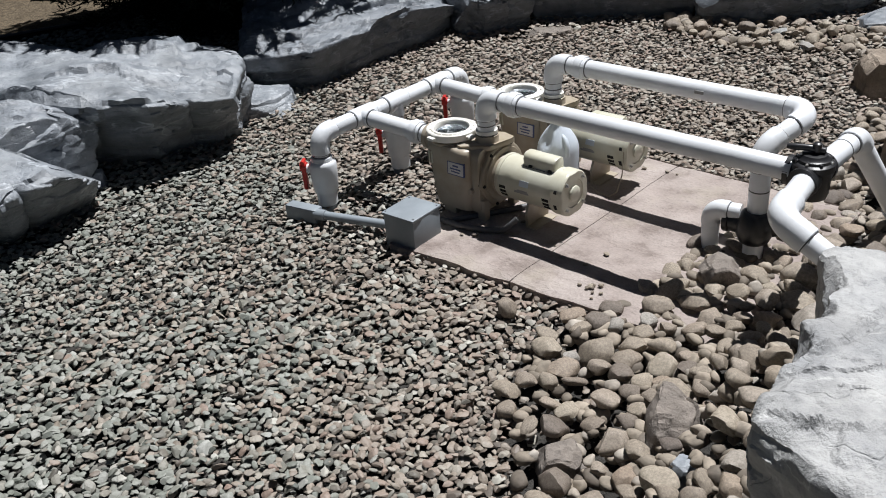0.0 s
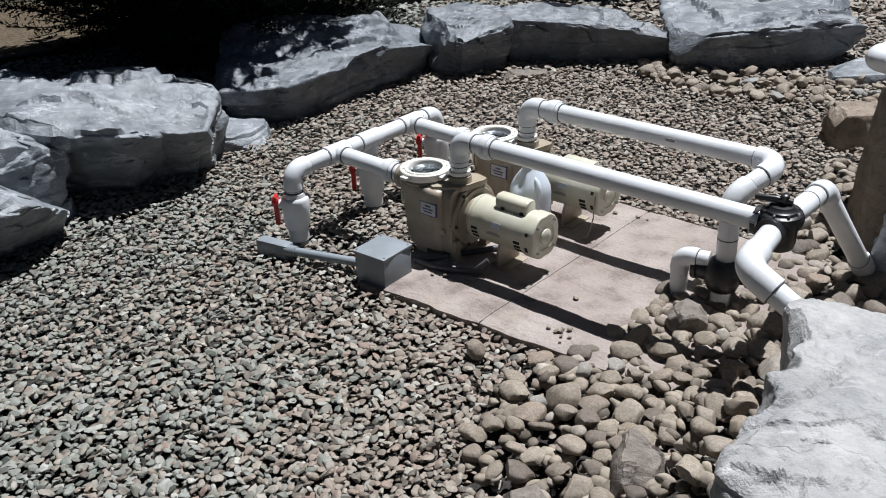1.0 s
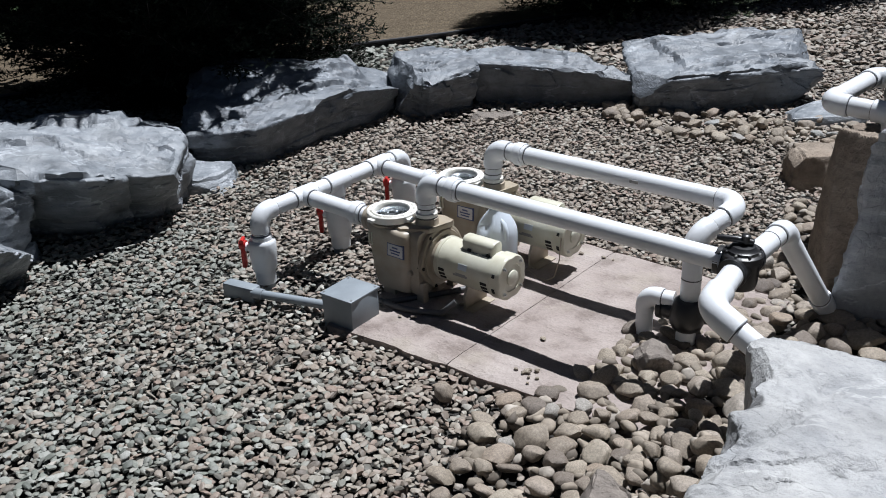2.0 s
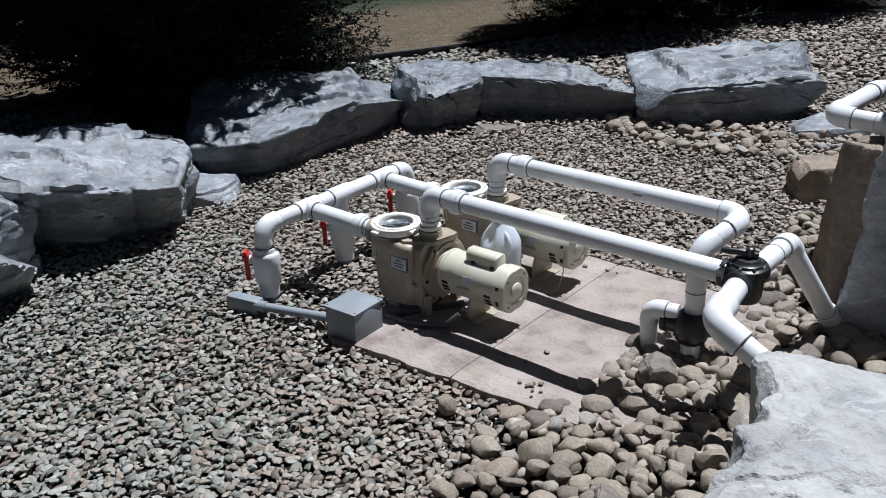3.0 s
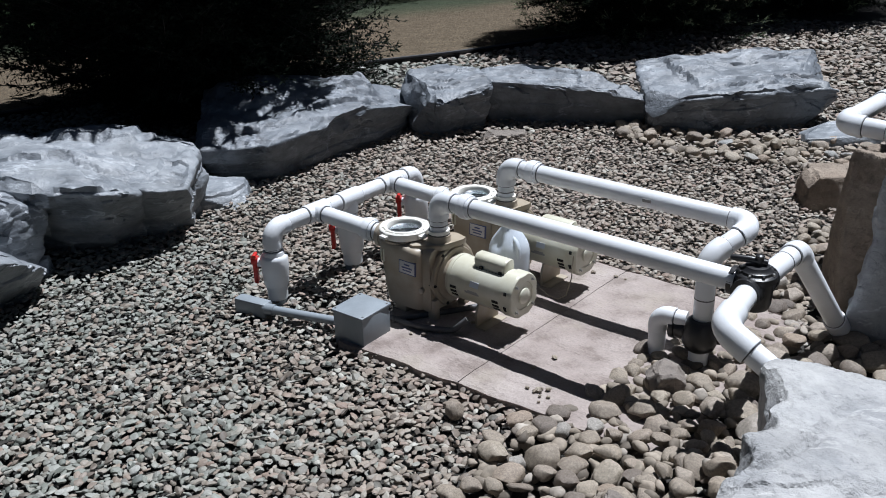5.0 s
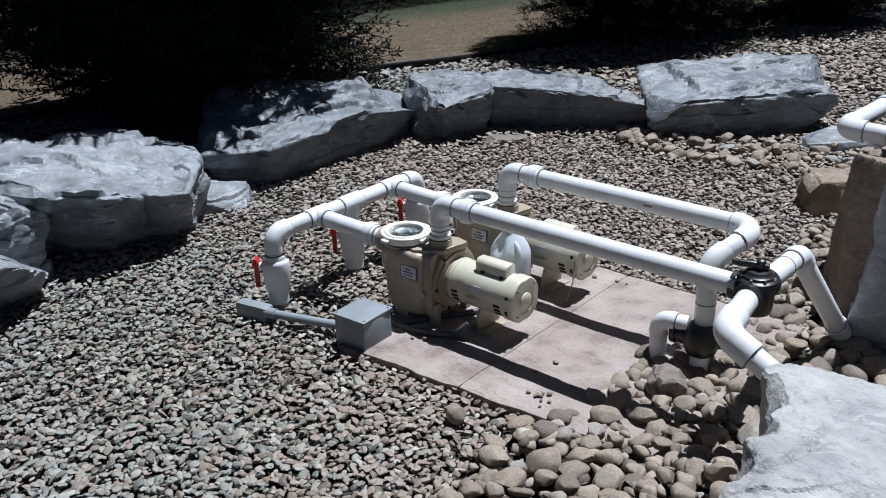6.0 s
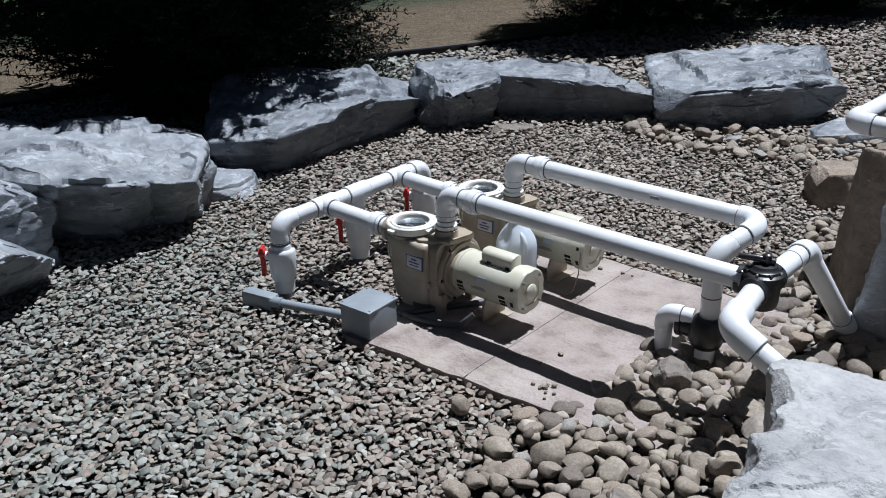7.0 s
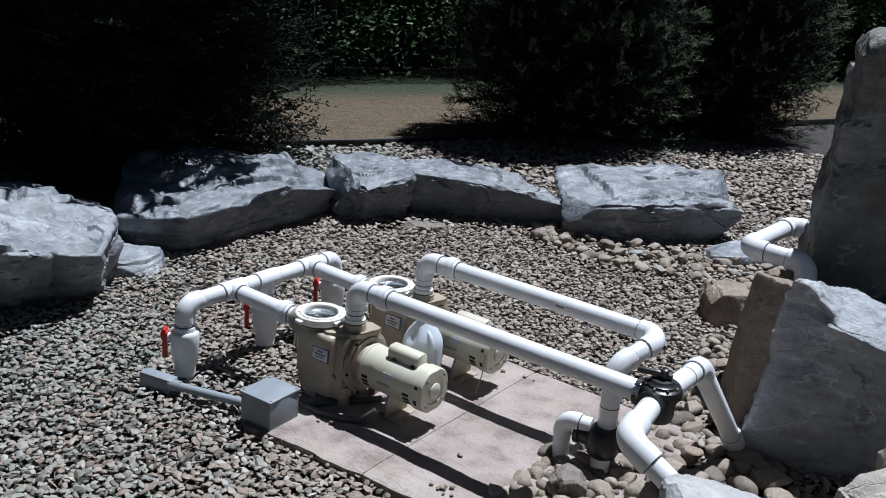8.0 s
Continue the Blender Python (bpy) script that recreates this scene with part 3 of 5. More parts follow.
def edge_distance(poly, x, y):
    """Metres from the outline, positive inside it."""
    best = 9.0
    for (x0, y0), (x1, y1) in zip(poly, poly[1:] + poly[:1]):
        dx, dy = x1 - x0, y1 - y0
        t = min(1.0, max(0.0, ((x - x0) * dx + (y - y0) * dy) / (dx * dx + dy * dy)))
        best = min(best, math.hypot(x - x0 - t * dx, y - y0 - t * dy))
    return best if inside(poly, x, y) else -best


def boulder(name, base, top, material, label, category="boulder", n=46, power=14.0, relief=0.035, layers=0.014, seed=0, chips=0.05, group="", cuts_made=7, notches=(), plates=()):
    """A rough block between an outline on the ground and an outline of its top (x, y, z), with broken facets, ledges and chipped edges.
    plates: (outline, height) of an upper bed that is left standing on the top."""
    lo, hi = [Vector(p) for p in base], [Vector(p) for p in top]
    mid_lo, mid_hi = sum(lo, Vector()) / len(lo), sum(hi, Vector()) / len(hi)
    foot = Vector((mid_lo.x, mid_lo.y, min(p.z for p in lo)))
    thick = mid_hi.z - mid_lo.z
    off = Vector((seed * 7.31, seed * 3.7, seed * 1.9))
    bm = bmesh.new()
    bmesh.ops.create_cube(bm, size=2.0)
    bmesh.ops.subdivide_edges(bm, edges=bm.edges[:], cuts=n, use_grid_fill=True)
    rng = random.Random(seed * 13 + 1)
    cuts = []
    for _ in range(cuts_made):
        w = Vector((rng.gauss(0, 1), rng.gauss(0, 1), abs(rng.gauss(0, 0.6)))).normalized()
        cuts.append((w, 0.9 * max(abs(w.x), abs(w.y), abs(w.z)) + rng.uniform(0.24, 0.5)))
    for v in bm.verts:
        c = v.co
        k = (abs(c.x) ** power + abs(c.y) ** power + abs(c.z) ** power) ** (-1 / power)
        c = c * k * 1.05
        for w, reach in cuts:
            s = c.dot(w) - reach
            if s > 0:
                c -= w * s * 0.95
        m = max(abs(c.x), abs(c.y))
        if m < 1e-6:
            at = 0.0
        elif -c.y >= abs(c.x):
            at = (c.x / m + 1) / 8
        elif c.x >= abs(c.y):
            at = 0.25 + (c.y / m + 1) / 8
        elif c.y >= abs(c.x):
            at = 0.5 + (1 - c.x / m) / 8
        else:
            at = 0.75 + (1 - c.y / m) / 8
        at = min(at, 0.99999)
        z = (c.z + 1) / 2
        a, b = mid_lo.lerp(outline(lo, at), m), mid_hi.lerp(outline(hi, at), m)
        p = a.lerp(b, z)
        q = p + off
        side = max(abs(v.co.x), abs(v.co.y)) > 0.985
        outward = p - foot - Vector((0, 0, thick * 0.5))
        outward.z *= 0.35
        outward.normalize()
        warp = Vector((noise.noise(q * 2.3), noise.noise(q * 2.3 + off), noise.noise(q * 2.1 - off))) * 0.12
        r = q + warp
        rim = max(0.0, (min(m, z) - 0.8) / 0.2) if z > 0.5 else 0.0
        bite = rim * max(0.0, noise.noise(q * 5.5 + off) + 0.5 * noise.noise(q * 13) - 0.05)
        d = chips * (1.1 * facet(Vector((r.x * 2.6, r.y * 2.6, r.z * 4.0)), 0.8) + 0.6 * facet(Vector((r.x * 7, r.y * 7, r.z * 10)), 0.8) + 0.22 * facet(q * 19, 0.7) + 0.1)
        fine = 0.004 * noise.fractal(q * 17, 0.7, 2.0, 3)
        if side:
            bed = q.z + 0.1 * noise.noise(Vector((q.x * 1.1, q.y * 1.1, seed))) + 0.012 * noise.noise(q * 7)
            k = math.floor(bed / 0.055)
            f = min(1.0, (bed / 0.055 - k) * 7)
            ledge = noise.cell(Vector((3.3, seed, k - 1))) * (1 - f) + noise.cell(Vector((3.3, seed, k))) * f
            d += layers * ledge * (0.6 + 0.8 * noise.noise(q * 2.2))
            p = p + outward * (d + fine + relief * 0.5 * noise.noise(q * 1.6)) - outward * 0.9 * chips * bite - Vector((0, 0, 0.15 * chips * rim))
        elif v.co.z > 0:
            swell = noise.fractal(Vector((r.x * 0.9, r.y * 1.3, seed)), 0.9, 2.0, 3)
            steps = terrace(relief * 1.6 * swell + 0.1 * d, relief * 0.8, 14.0)
            cut = abs(noise.noise(Vector((r.x * 1.3 + 5, r.y * 2.6, seed + 0.5))))
            crack = 0.012 * max(0.0, 1 - cut / 0.035) if relief > 0.02 else 0.0
            thin = noise.fractal(Vector((r.x * 1.7, r.y * 4.2, seed + 1.7)), 0.85, 2.0, 4)
            p.z += 0.6 * steps + 0.4 * relief * swell + terrace(0.55 * relief * thin, relief * 0.3, 8.0) + 0.2 * d + 1.5 * fine - crack - 1.3 * chips * bite
        if v.co.z > 0 and plates and not side:
            jag = 0.05 * noise.fractal(Vector((q.x * 4.5, q.y * 4.5, seed)), 0.8, 2.0, 4)
            for poly, height in plates:
                f = min(1.0, max(0.0, 0.5 + (edge_distance(poly, p.x, p.y) + jag) / 0.026))
                fade = 0.75 + 0.9 * noise.noise(Vector((q.x * 2.4, q.y * 2.4, seed + 3.0)))
                p.z += height * f * min(1.0, max(0.15, fade)) * min(1.0, (1.02 - m) / 0.12)
        for centre, away, size in notches:
            gap = p - Vector(centre)
            over = gap.dot(Vector(away).normalized())
            if over > 0 and gap.length < size:
                p -= Vector(away).normalized() * over * min(0.95, (size - gap.length) / (0.35 * size))
        v.co = p
    for v in bm.verts:
        v.co -= foot
    ob = new(name, finish(name, bm, material, True, 20))
    ob.location = foot
    return tagged(ob, label, category, group)


WALL = "boulders round the bed"
boulder("boulder", [(-2.75, 3.3, -0.05), (-1.72, 3.42, -0.05), (-1.5, 3.72, -0.05), (-1.6, 4, -0.05), (-2.8, 4.4, -0.05)], [(-2.7, 3.05, 0.26), (-1.62, 3.2, 0.27), (-1.4, 3.5, 0.29), (-1.42, 3.85, 0.4), (-2.75, 4.1, 0.46)], LIMESTONE_PALE, "large pale grey limestone boulder with a stepped flat top", group=WALL, seed=1, relief=.04, n=74, cuts_made=2, chips=.05)
boulder("boulder", [(-2.6, 4.3, -0.05), (-1.3, 4.17, -0.05), (-0.97, 4.4, -0.05), (-0.97, 4.65, -0.05), (-1.45, 5.1, -0.05), (-2.6, 5.1, -0.05)], [(-2.55, 3.98, 0.4), (-1.2, 3.87, 0.36), (-0.92, 4.13, 0.28), (-0.9, 4.62, 0.34), (-1.38, 5.1, 0.42), (-2.55, 5.05, 0.43)], LIMESTONE_PALE, "wide pale grey limestone slab boulder with an undercut front", group=WALL, seed=2, relief=.03, n=74, cuts_made=2, plates=[([(-2.2, 4.12), (-1.66, 4.17), (-1.45, 4.2), (-1.18, 4.2), (-1.12, 4.37), (-1.22, 4.56), (-1.2, 5.2), (-2.2, 5.2)], 0.035), ([(-1.5, 4.5), (-1.22, 4.6), (-1.0, 4.75), (-1.2, 5.2), (-2.0, 5.2)], 0.03)])
boulder("boulder", [(-0.9, 4.99, -0.05), (-0.57, 5.02, -0.05), (-0.18, 5.43, -0.05), (0.14, 5.86, -0.05), (0.14, 6.05, -0.05), (-0.1, 6.1, -0.05), (-1.0, 5.8, -0.05)], [(-0.96, 4.88, 0.235), (-0.58, 4.9, 0.23), (-0.18, 5.33, 0.24), (0.15, 5.66, 0.255), (0.14, 5.9, 0.285), (-0.06, 6, 0.31), (-1.02, 5.7, 0.35)], LIMESTONE, "long grey limestone boulder with a sloping ledge, dappled by tree shade", group=WALL, seed=33, n=74, cuts_made=2, layers=0.02, relief=0.03, plates=[([(-1.0, 5.02), (-0.65, 5.06), (-0.46, 5.2), (-0.41, 5.33), (-0.25, 5.47), (-0.1, 5.52), (0.2, 5.72), (0.2, 6.2), (-1.0, 6.0)], 0.035), ([(-0.95, 5.35), (-0.5, 5.42), (-0.2, 5.68), (0.15, 5.9), (0.1, 6.2), (-1.0, 6.0)], 0.03)])
boulder("boulder", [(0.2, 5.78, -0.05), (0.36, 5.68, -0.05), (0.66, 5.8, -0.05), (0.66, 6.1, -0.05), (0.45, 6.15, -0.05), (0.22, 6.1, -0.05)], [(0.17, 5.72, 0.26), (0.38, 5.56, 0.225), (0.68, 5.71, 0.275), (0.68, 5.95, 0.31), (0.45, 6.12, 0.32), (0.19, 6.02, 0.32)], LIMESTONE, "small squarish grey limestone boulder", group=WALL, seed=4, n=56, cuts_made=2)
boulder("boulder", [(0.71, 5.9, -0.05), (1.14, 5.83, -0.05), (1.6, 5.72, -0.05), (1.62, 5.95, -0.05), (0.95, 6.15, -0.05), (0.72, 6.12, -0.05)], [(0.7, 5.82, 0.28), (1.12, 5.73, 0.25), (1.61, 5.6, 0.17), (1.64, 5.88, 0.28), (0.95, 6.12, 0.31), (0.71, 6.07, 0.31)], LIMESTONE, "low flat-faced grey limestone boulder", group=WALL, seed=5, relief=.028, n=72, cuts_made=2, chips=.035)
boulder("boulder", [(1.66, 5.52, -0.05), (2.05, 5.44, -0.05), (2.5, 5.5, -0.05), (2.66, 5.66, -0.05), (2.7, 6.1, -0.05), (1.8, 6.1, -0.05)], [(1.62, 5.47, 0.2), (2.08, 5.38, 0.245), (2.74, 5.42, 0.25), (3.14, 5.68, 0.275), (2.88, 6.16, 0.3), (1.72, 6.12, 0.305)], LIMESTONE, "large layered grey limestone boulder with a cracked top edge", group=WALL, seed=6, n=74, cuts_made=3, layers=0.022, relief=0.026, chips=0.06, notches=[((1.7, 5.52, 0.18), (-0.55, -0.6, 0.6), 0.17)], plates=[([(1.8, 6.2), (1.86, 5.98), (1.94, 5.76), (1.98, 5.58), (2.12, 5.56), (2.3, 5.5), (2.38, 5.48), (2.5, 5.62), (2.7, 5.56), (3.06, 5.75), (3.0, 6.2)], 0.032), ([(2.34, 5.3), (2.72, 5.3), (2.7, 5.5), (2.52, 5.52)], 0.018)])
boulder("flat_stone", [(2.4, 5.05, -.05), (2.85, 5.0, -.05), (2.95, 5.35, -.05), (2.5, 5.35, -.05)], [(2.42, 5.06, .045), (2.84, 5.02, .055), (2.93, 5.35, .06), (2.52, 5.34, .05)], LIMESTONE_PALE, "thin pale flagstone lying on the gravel", "stone", n=16, relief=.012, layers=.004, chips=.01, seed=7, cuts_made=2)
boulder("flat_stone", [(-1, 4.52, -0.05), (-0.7, 4.58, -0.05), (-0.7, 4.84, -0.05), (-1, 4.86, -0.05)], [(-1, 4.52, 0.06), (-0.7, 4.59, 0.05), (-0.72, 4.82, 0.06), (-1, 4.84, 0.07)], LIMESTONE_PALE, "small pale flat stone beside a boulder", "stone", relief=.015, layers=.004, chips=.01, seed=8, cuts_made=2, n=20)
boulder("flat_stone", [(-1.58, 3.82, -.05), (-1.46, 3.84, -.05), (-1.47, 3.94, -.05), (-1.58, 3.94, -.05)], [(-1.58, 3.82, .05), (-1.46, 3.84, .045), (-1.47, 3.92, .06), (-1.58, 3.93, .06)], LIMESTONE_PALE, "little pale stone chip at a boulder's foot", "stone", n=10, relief=.012, layers=.003, chips=.008, seed=9, cuts_made=2)
boulder("boulder", [(.62, 1.3, -.05), (.68, 1.2, -.05), (.72, 1.1, -.05), (.86, .8, -.05), (1.1, .7, -.05), (1.4, 1.1, -.05), (1.4, 1.7, -.05), (1.12, 1.86, -.05), (1.0, 1.87, -.05), (.95, 1.84, -.05), (.9, 1.76, -.05), (.82, 1.6, -.05), (.76, 1.46, -.05), (.69, 1.4, -.05)], [(.5, 1.28, .56), (.545, 1.2, .57), (.575, 1.1, .57), (.72, .78, .58), (1.05, .6, .58), (1.32, 1.1, .55), (1.28, 1.68, .52), (1.06, 1.85, .53), (.93, 1.88, .545), (.85, 1.855, .55), (.795, 1.79, .55), (.72, 1.6, .55), (.65, 1.47, .555), (.585, 1.39, .555)], LIMESTONE_NEAR, "broad near-white limestone boulder with blue-grey chipped corners", seed=10, layers=.012, power=16, group=WALL, n=92, cuts_made=1, relief=.022, chips=.03, notches=[((.818, 1.76, .522), (-.8, .1, .55), .14), ((.742, 1.62, .528), (-.8, 0, .55), .1), ((.66, 1.48, .53), (-.8, .2, .5), .09)], plates=[([(.8, .6), (1.4, .6), (1.4, 1.45), (1.0, 1.3), (.85, 1.0)], .02)])
boulder("boulder", [(1.6, 2.86, -.05), (2.3, 2.62, -.05), (2.45, 2.95, -.05), (1.75, 3.02, -.05)], [(1.63, 2.8, .7), (2.2, 2.5, .5), (2.35, 2.9, .48), (1.76, 3.0, .7)], SLAB_GREY, "upright blue-grey limestone slab leaning forward", seed=11, n=80, relief=.02, chips=.04, layers=.006, cuts_made=2, power=20, group=WALL, notches=[((1.98, 2.68, .57), (-.1, -.5, .85), .3)])
boulder("boulder", [(1.63, 3.03, -.05), (1.9, 2.98, -.05), (2.0, 3.25, -.05), (1.7, 3.3, -.05)], [(1.67, 2.97, .585), (1.86, 2.93, .59), (1.93, 3.2, .585), (1.73, 3.24, .58)], SANDSTONE, "upright brown sandstone block", seed=12, n=30, relief=.008, layers=.004, chips=.008, cuts_made=2, group=WALL)
boulder("boulder", [(2.0, 4.12, -.05), (2.27, 4.1, -.05), (2.32, 4.36, -.05), (2.05, 4.38, -.05)], [(2.04, 4.15, .15), (2.25, 4.13, .14), (2.27, 4.32, .15), (2.07, 4.32, .16)], SANDSTONE, "squat brown sandstone block on the gravel", seed=13, n=20, relief=.012, layers=.004, chips=.02, cuts_made=3, group=WALL)
boulder("monolith", [(2.02, 3.38, -0.05), (2.9, 3.1, -0.05), (3.05, 3.6, -0.05), (2.15, 3.75, -0.05)], [(2.04, 3.3, 1.46), (2.75, 3.05, 1.5), (2.85, 3.5, 1.5), (2.2, 3.6, 1.48)], MONOLITH, "tall weathered grey standing stone with brown staining", seed=14, n=80, chips=.04, layers=.01, cuts_made=0, power=22, group=WALL, relief=0.03)
boulder("boulder", [(1.83, 3.22, -.05), (2.1, 3.12, -.05), (2.2, 3.4, -.05), (1.9, 3.45, -.05)], [(1.81, 3.24, .53), (2.1, 3.14, .53), (2.18, 3.38, .53), (1.86, 3.4, .53)], SANDSTONE, "brown stone block carrying a white pipe", seed=15, n=18, relief=.012, layers=.004, chips=.018, cuts_made=1, group=WALL)
boulder("boulder", [(1.46, 1.88, -0.05), (1.8, 1.75, -0.05), (2.2, 1.9, -0.05), (2.1, 2.3, -0.05), (1.75, 2.25, -0.05), (1.53, 2.05, -0.05)], [(1.31, 1.8, 0.45), (1.75, 1.7, 0.48), (2.15, 1.85, 0.5), (2.08, 2.34, 0.5), (1.68, 2.26, 0.5), (1.38, 1.99, 0.47)], BUFF, "sunlit buff limestone boulder with a rough flat top", seed=16, n=50, relief=.014, chips=.03, group=WALL)


boulder("flat_stone", [(0.58, 5.49, -0.05), (0.88, 5.48, -0.05), (0.9, 5.6, -0.05), (0.64, 5.64, -0.05)], [(0.6, 5.5, 0.015), (0.86, 5.49, 0.02), (0.88, 5.59, 0.025), (0.66, 5.62, 0.025)], ROUGH_BROWN, "long grey-brown rough stone half buried before the boulders", "stone", n=18, relief=.015, layers=.004, chips=.01, seed=32, cuts_made=2)
boulder("rock", [(.45, 1.78, .0), (.6, 1.78, .02), (.62, 1.93, .02), (.47, 1.95, .0)], [(.47, 1.78, .15), (.59, 1.77, .14), (.59, 1.9, .17), (.51, 1.93, .17)], ROUGH_BROWN, "angular brown-grey rock among the river stones", "rock", n=14, relief=.02, layers=.004, chips=.02, seed=21)
boulder("rock", [(.45, 1.6, .03), (.55, 1.58, .04), (.57, 1.66, .04), (.47, 1.69, .03)], [(.46, 1.61, .15), (.54, 1.59, .155), (.56, 1.65, .16), (.48, 1.67, .16)], LIMESTONE_PALE, "pale grey-green stone among the river stones", "rock", n=14, relief=.008, layers=.003, chips=.015, seed=23)
boulder("rock", [(.83, 2.56, .0), (.93, 2.57, .0), (.95, 2.66, .0), (.84, 2.66, .0)], [(.81, 2.54, .095), (.93, 2.55, .1), (.95, 2.66, .105), (.82, 2.66, .1)], ROUGH_BROWN, "squared brown-grey rock with a flat pale top beside the pad", "rock", n=14, relief=.008, layers=.003, chips=.012, seed=24)
boulder("rock", [(.18, 1.77, -.02), (.29, 1.76, -.02), (.31, 1.86, -.02), (.19, 1.88, -.02)], [(.19, 1.77, .07), (.285, 1.76, .09), (.3, 1.85, .09), (.2, 1.86, .07)], ROUGH_BROWN, "blocky brown rock at the edge of the river stones", "rock", n=12, relief=.012, layers=.003, chips=.015, seed=22)


# ---- river stones ----
def cobble_mesh(k):
    rng = random.Random(100 + k)
    bm = bmesh.new()
    bmesh.ops.create_icosphere(bm, subdivisions=3, radius=1.0)
    cuts = [(Vector((rng.gauss(0, 1), rng.gauss(0, 1), rng.gauss(0, 0.6))).normalized(), rng.uniform(0.6, 0.92)) for _ in range(8)]
    off = Vector((k * 3.3, k, 0))
    wide, thick = rng.uniform(0.6, 0.86), rng.uniform(0.36, 0.56)
    for v in bm.verts:
        p = v.co * (1 + 0.26 * noise.noise(v.co * 1.1 + off) + 0.07 * noise.noise(v.co * 2.6 + off))
        for w, d in cuts:
            s = p.dot(w)
            if s > d:
                p -= w * (s - d) * 0.88
        v.co = Vector((p.x, p.y * wide, p.z * thick))
    return finish("river_stone", bm, COBBLE, True, 42)


COBBLES = [cobble_mesh(k) for k in range(24)]


def lay_cobbles(poly, count, sizes, seed, label, group, heap, taken=()):
    rng = random.Random(seed)
    xs, ys = [p[0] for p in poly], [p[1] for p in poly]
    placed = list(taken)
    tries = 0
    while len(placed) < count and tries < 60000:
        tries += 1
        x, y = rng.uniform(min(xs), max(xs)), rng.uniform(min(ys), max(ys))
        if not inside(poly, x, y):
            continue
        a = sizes[0] + (sizes[1] - sizes[0]) * rng.random() ** 1.5 * max(0.15, 1 - tries / 20000)
        if any((x - q[0]) ** 2 + (y - q[1]) ** 2 < (0.68 * (a + q[2])) ** 2 for q in placed):
            continue
        placed.append((x, y, a))
    for x, y, a in placed[len(taken):]:
        ob = new("river_stone", COBBLES[rng.randrange(len(COBBLES))])
        tilt = rng.gauss(0, 0.22), rng.gauss(0, 0.22)
        ob.matrix_world = Matrix.LocRotScale((x, y, heap(x, y) + a * 0.36), Euler((tilt[0], tilt[1], rng.uniform(0, 6.3))), (a, a * rng.uniform(0.9, 1.15), a * rng.uniform(0.85, 1.2)))
        tagged(ob, label, "river stone", group)
    return placed


def heap_near(x, y):
    p = TO_PAD @ Vector((x, y, 0))
    return mound(x, y) + 0.05 * min(max((p.x - 0.75) / 0.5, 0), 1) * min(max(p.y * -1 + 0.9, 0), 1)


BIG_STONES = [(0.93, 2.4), (1.05, 2.2), (1.2, 2.05), (1.4, 2.1), (1.65, 2.5), (1.72, 2.75), (1.5, 2.93)]
big = lay_cobbles(BIG_STONES, 34, (0.05, 0.08), 15, "large blocky tan river stone under the outlet pipes", "river stones beside the pad", heap_near)
lay_cobbles(COBBLE_BED, 246, (0.033, 0.06), 5, "rounded tan river stone in the pile beside the pad", "river stones beside the pad", heap_near, big + [(0.53, 1.86, 0.1), (0.235, 1.81, 0.07), (0.51, 1.64, 0.07), (0.88, 2.61, 0.08)])
lay_cobbles(COBBLE_STRIP, 54, (0.036, 0.056), 6, "rounded tan river stone along the boulders' foot", "river stones along the boulders", lambda x, y: 0.0)


lone = new("river_stone", COBBLES[6])
lone.matrix_world = Matrix.LocRotScale((0.185, 2.535, 0.034), Euler((0.1, 0.1, 0.5)), (0.04, 0.05, 0.066))
tagged(lone, "single dark river stone lying on the gravel", "river stone")


def cobble_fill():
    rng = random.Random(8)
    rows = []
    for poly, n in ((COBBLE_BED, 1000), (COBBLE_STRIP, 170)):
        xs, ys = [p[0] for p in poly], [p[1] for p in poly]
        k = 0
        while k < n:
            x, y = rng.uniform(min(xs), max(xs)), rng.uniform(min(ys), max(ys))
            if inside(poly, x, y):
                k += 1
                a = rng.uniform(0.02, 0.04)
                z = heap_near(x, y) if poly is COBBLE_BED else 0.0
                rows.append((x, y, z + rng.uniform(-0.01, 0.012), a, a * 0.75, a * 0.55, rng.uniform(0, 6.3), rng.gauss(0, 0.3), rng.gauss(0, 0.3)))
    ob = new("small_river_stones", scatter_mesh("small_river_stones", rows, 2, COBBLE_FILL, 4, 0.08, 6, True))
    tagged(ob, "small tan river stones filling the gaps between larger ones", "river stones", kind="stuff")


cobble_fill()


# ---- concrete pad ----
def pad_front(u):
    """The pad's front edge, a little out of square with the pipes."""
    return SLAB_V[0] + 0.065 * u


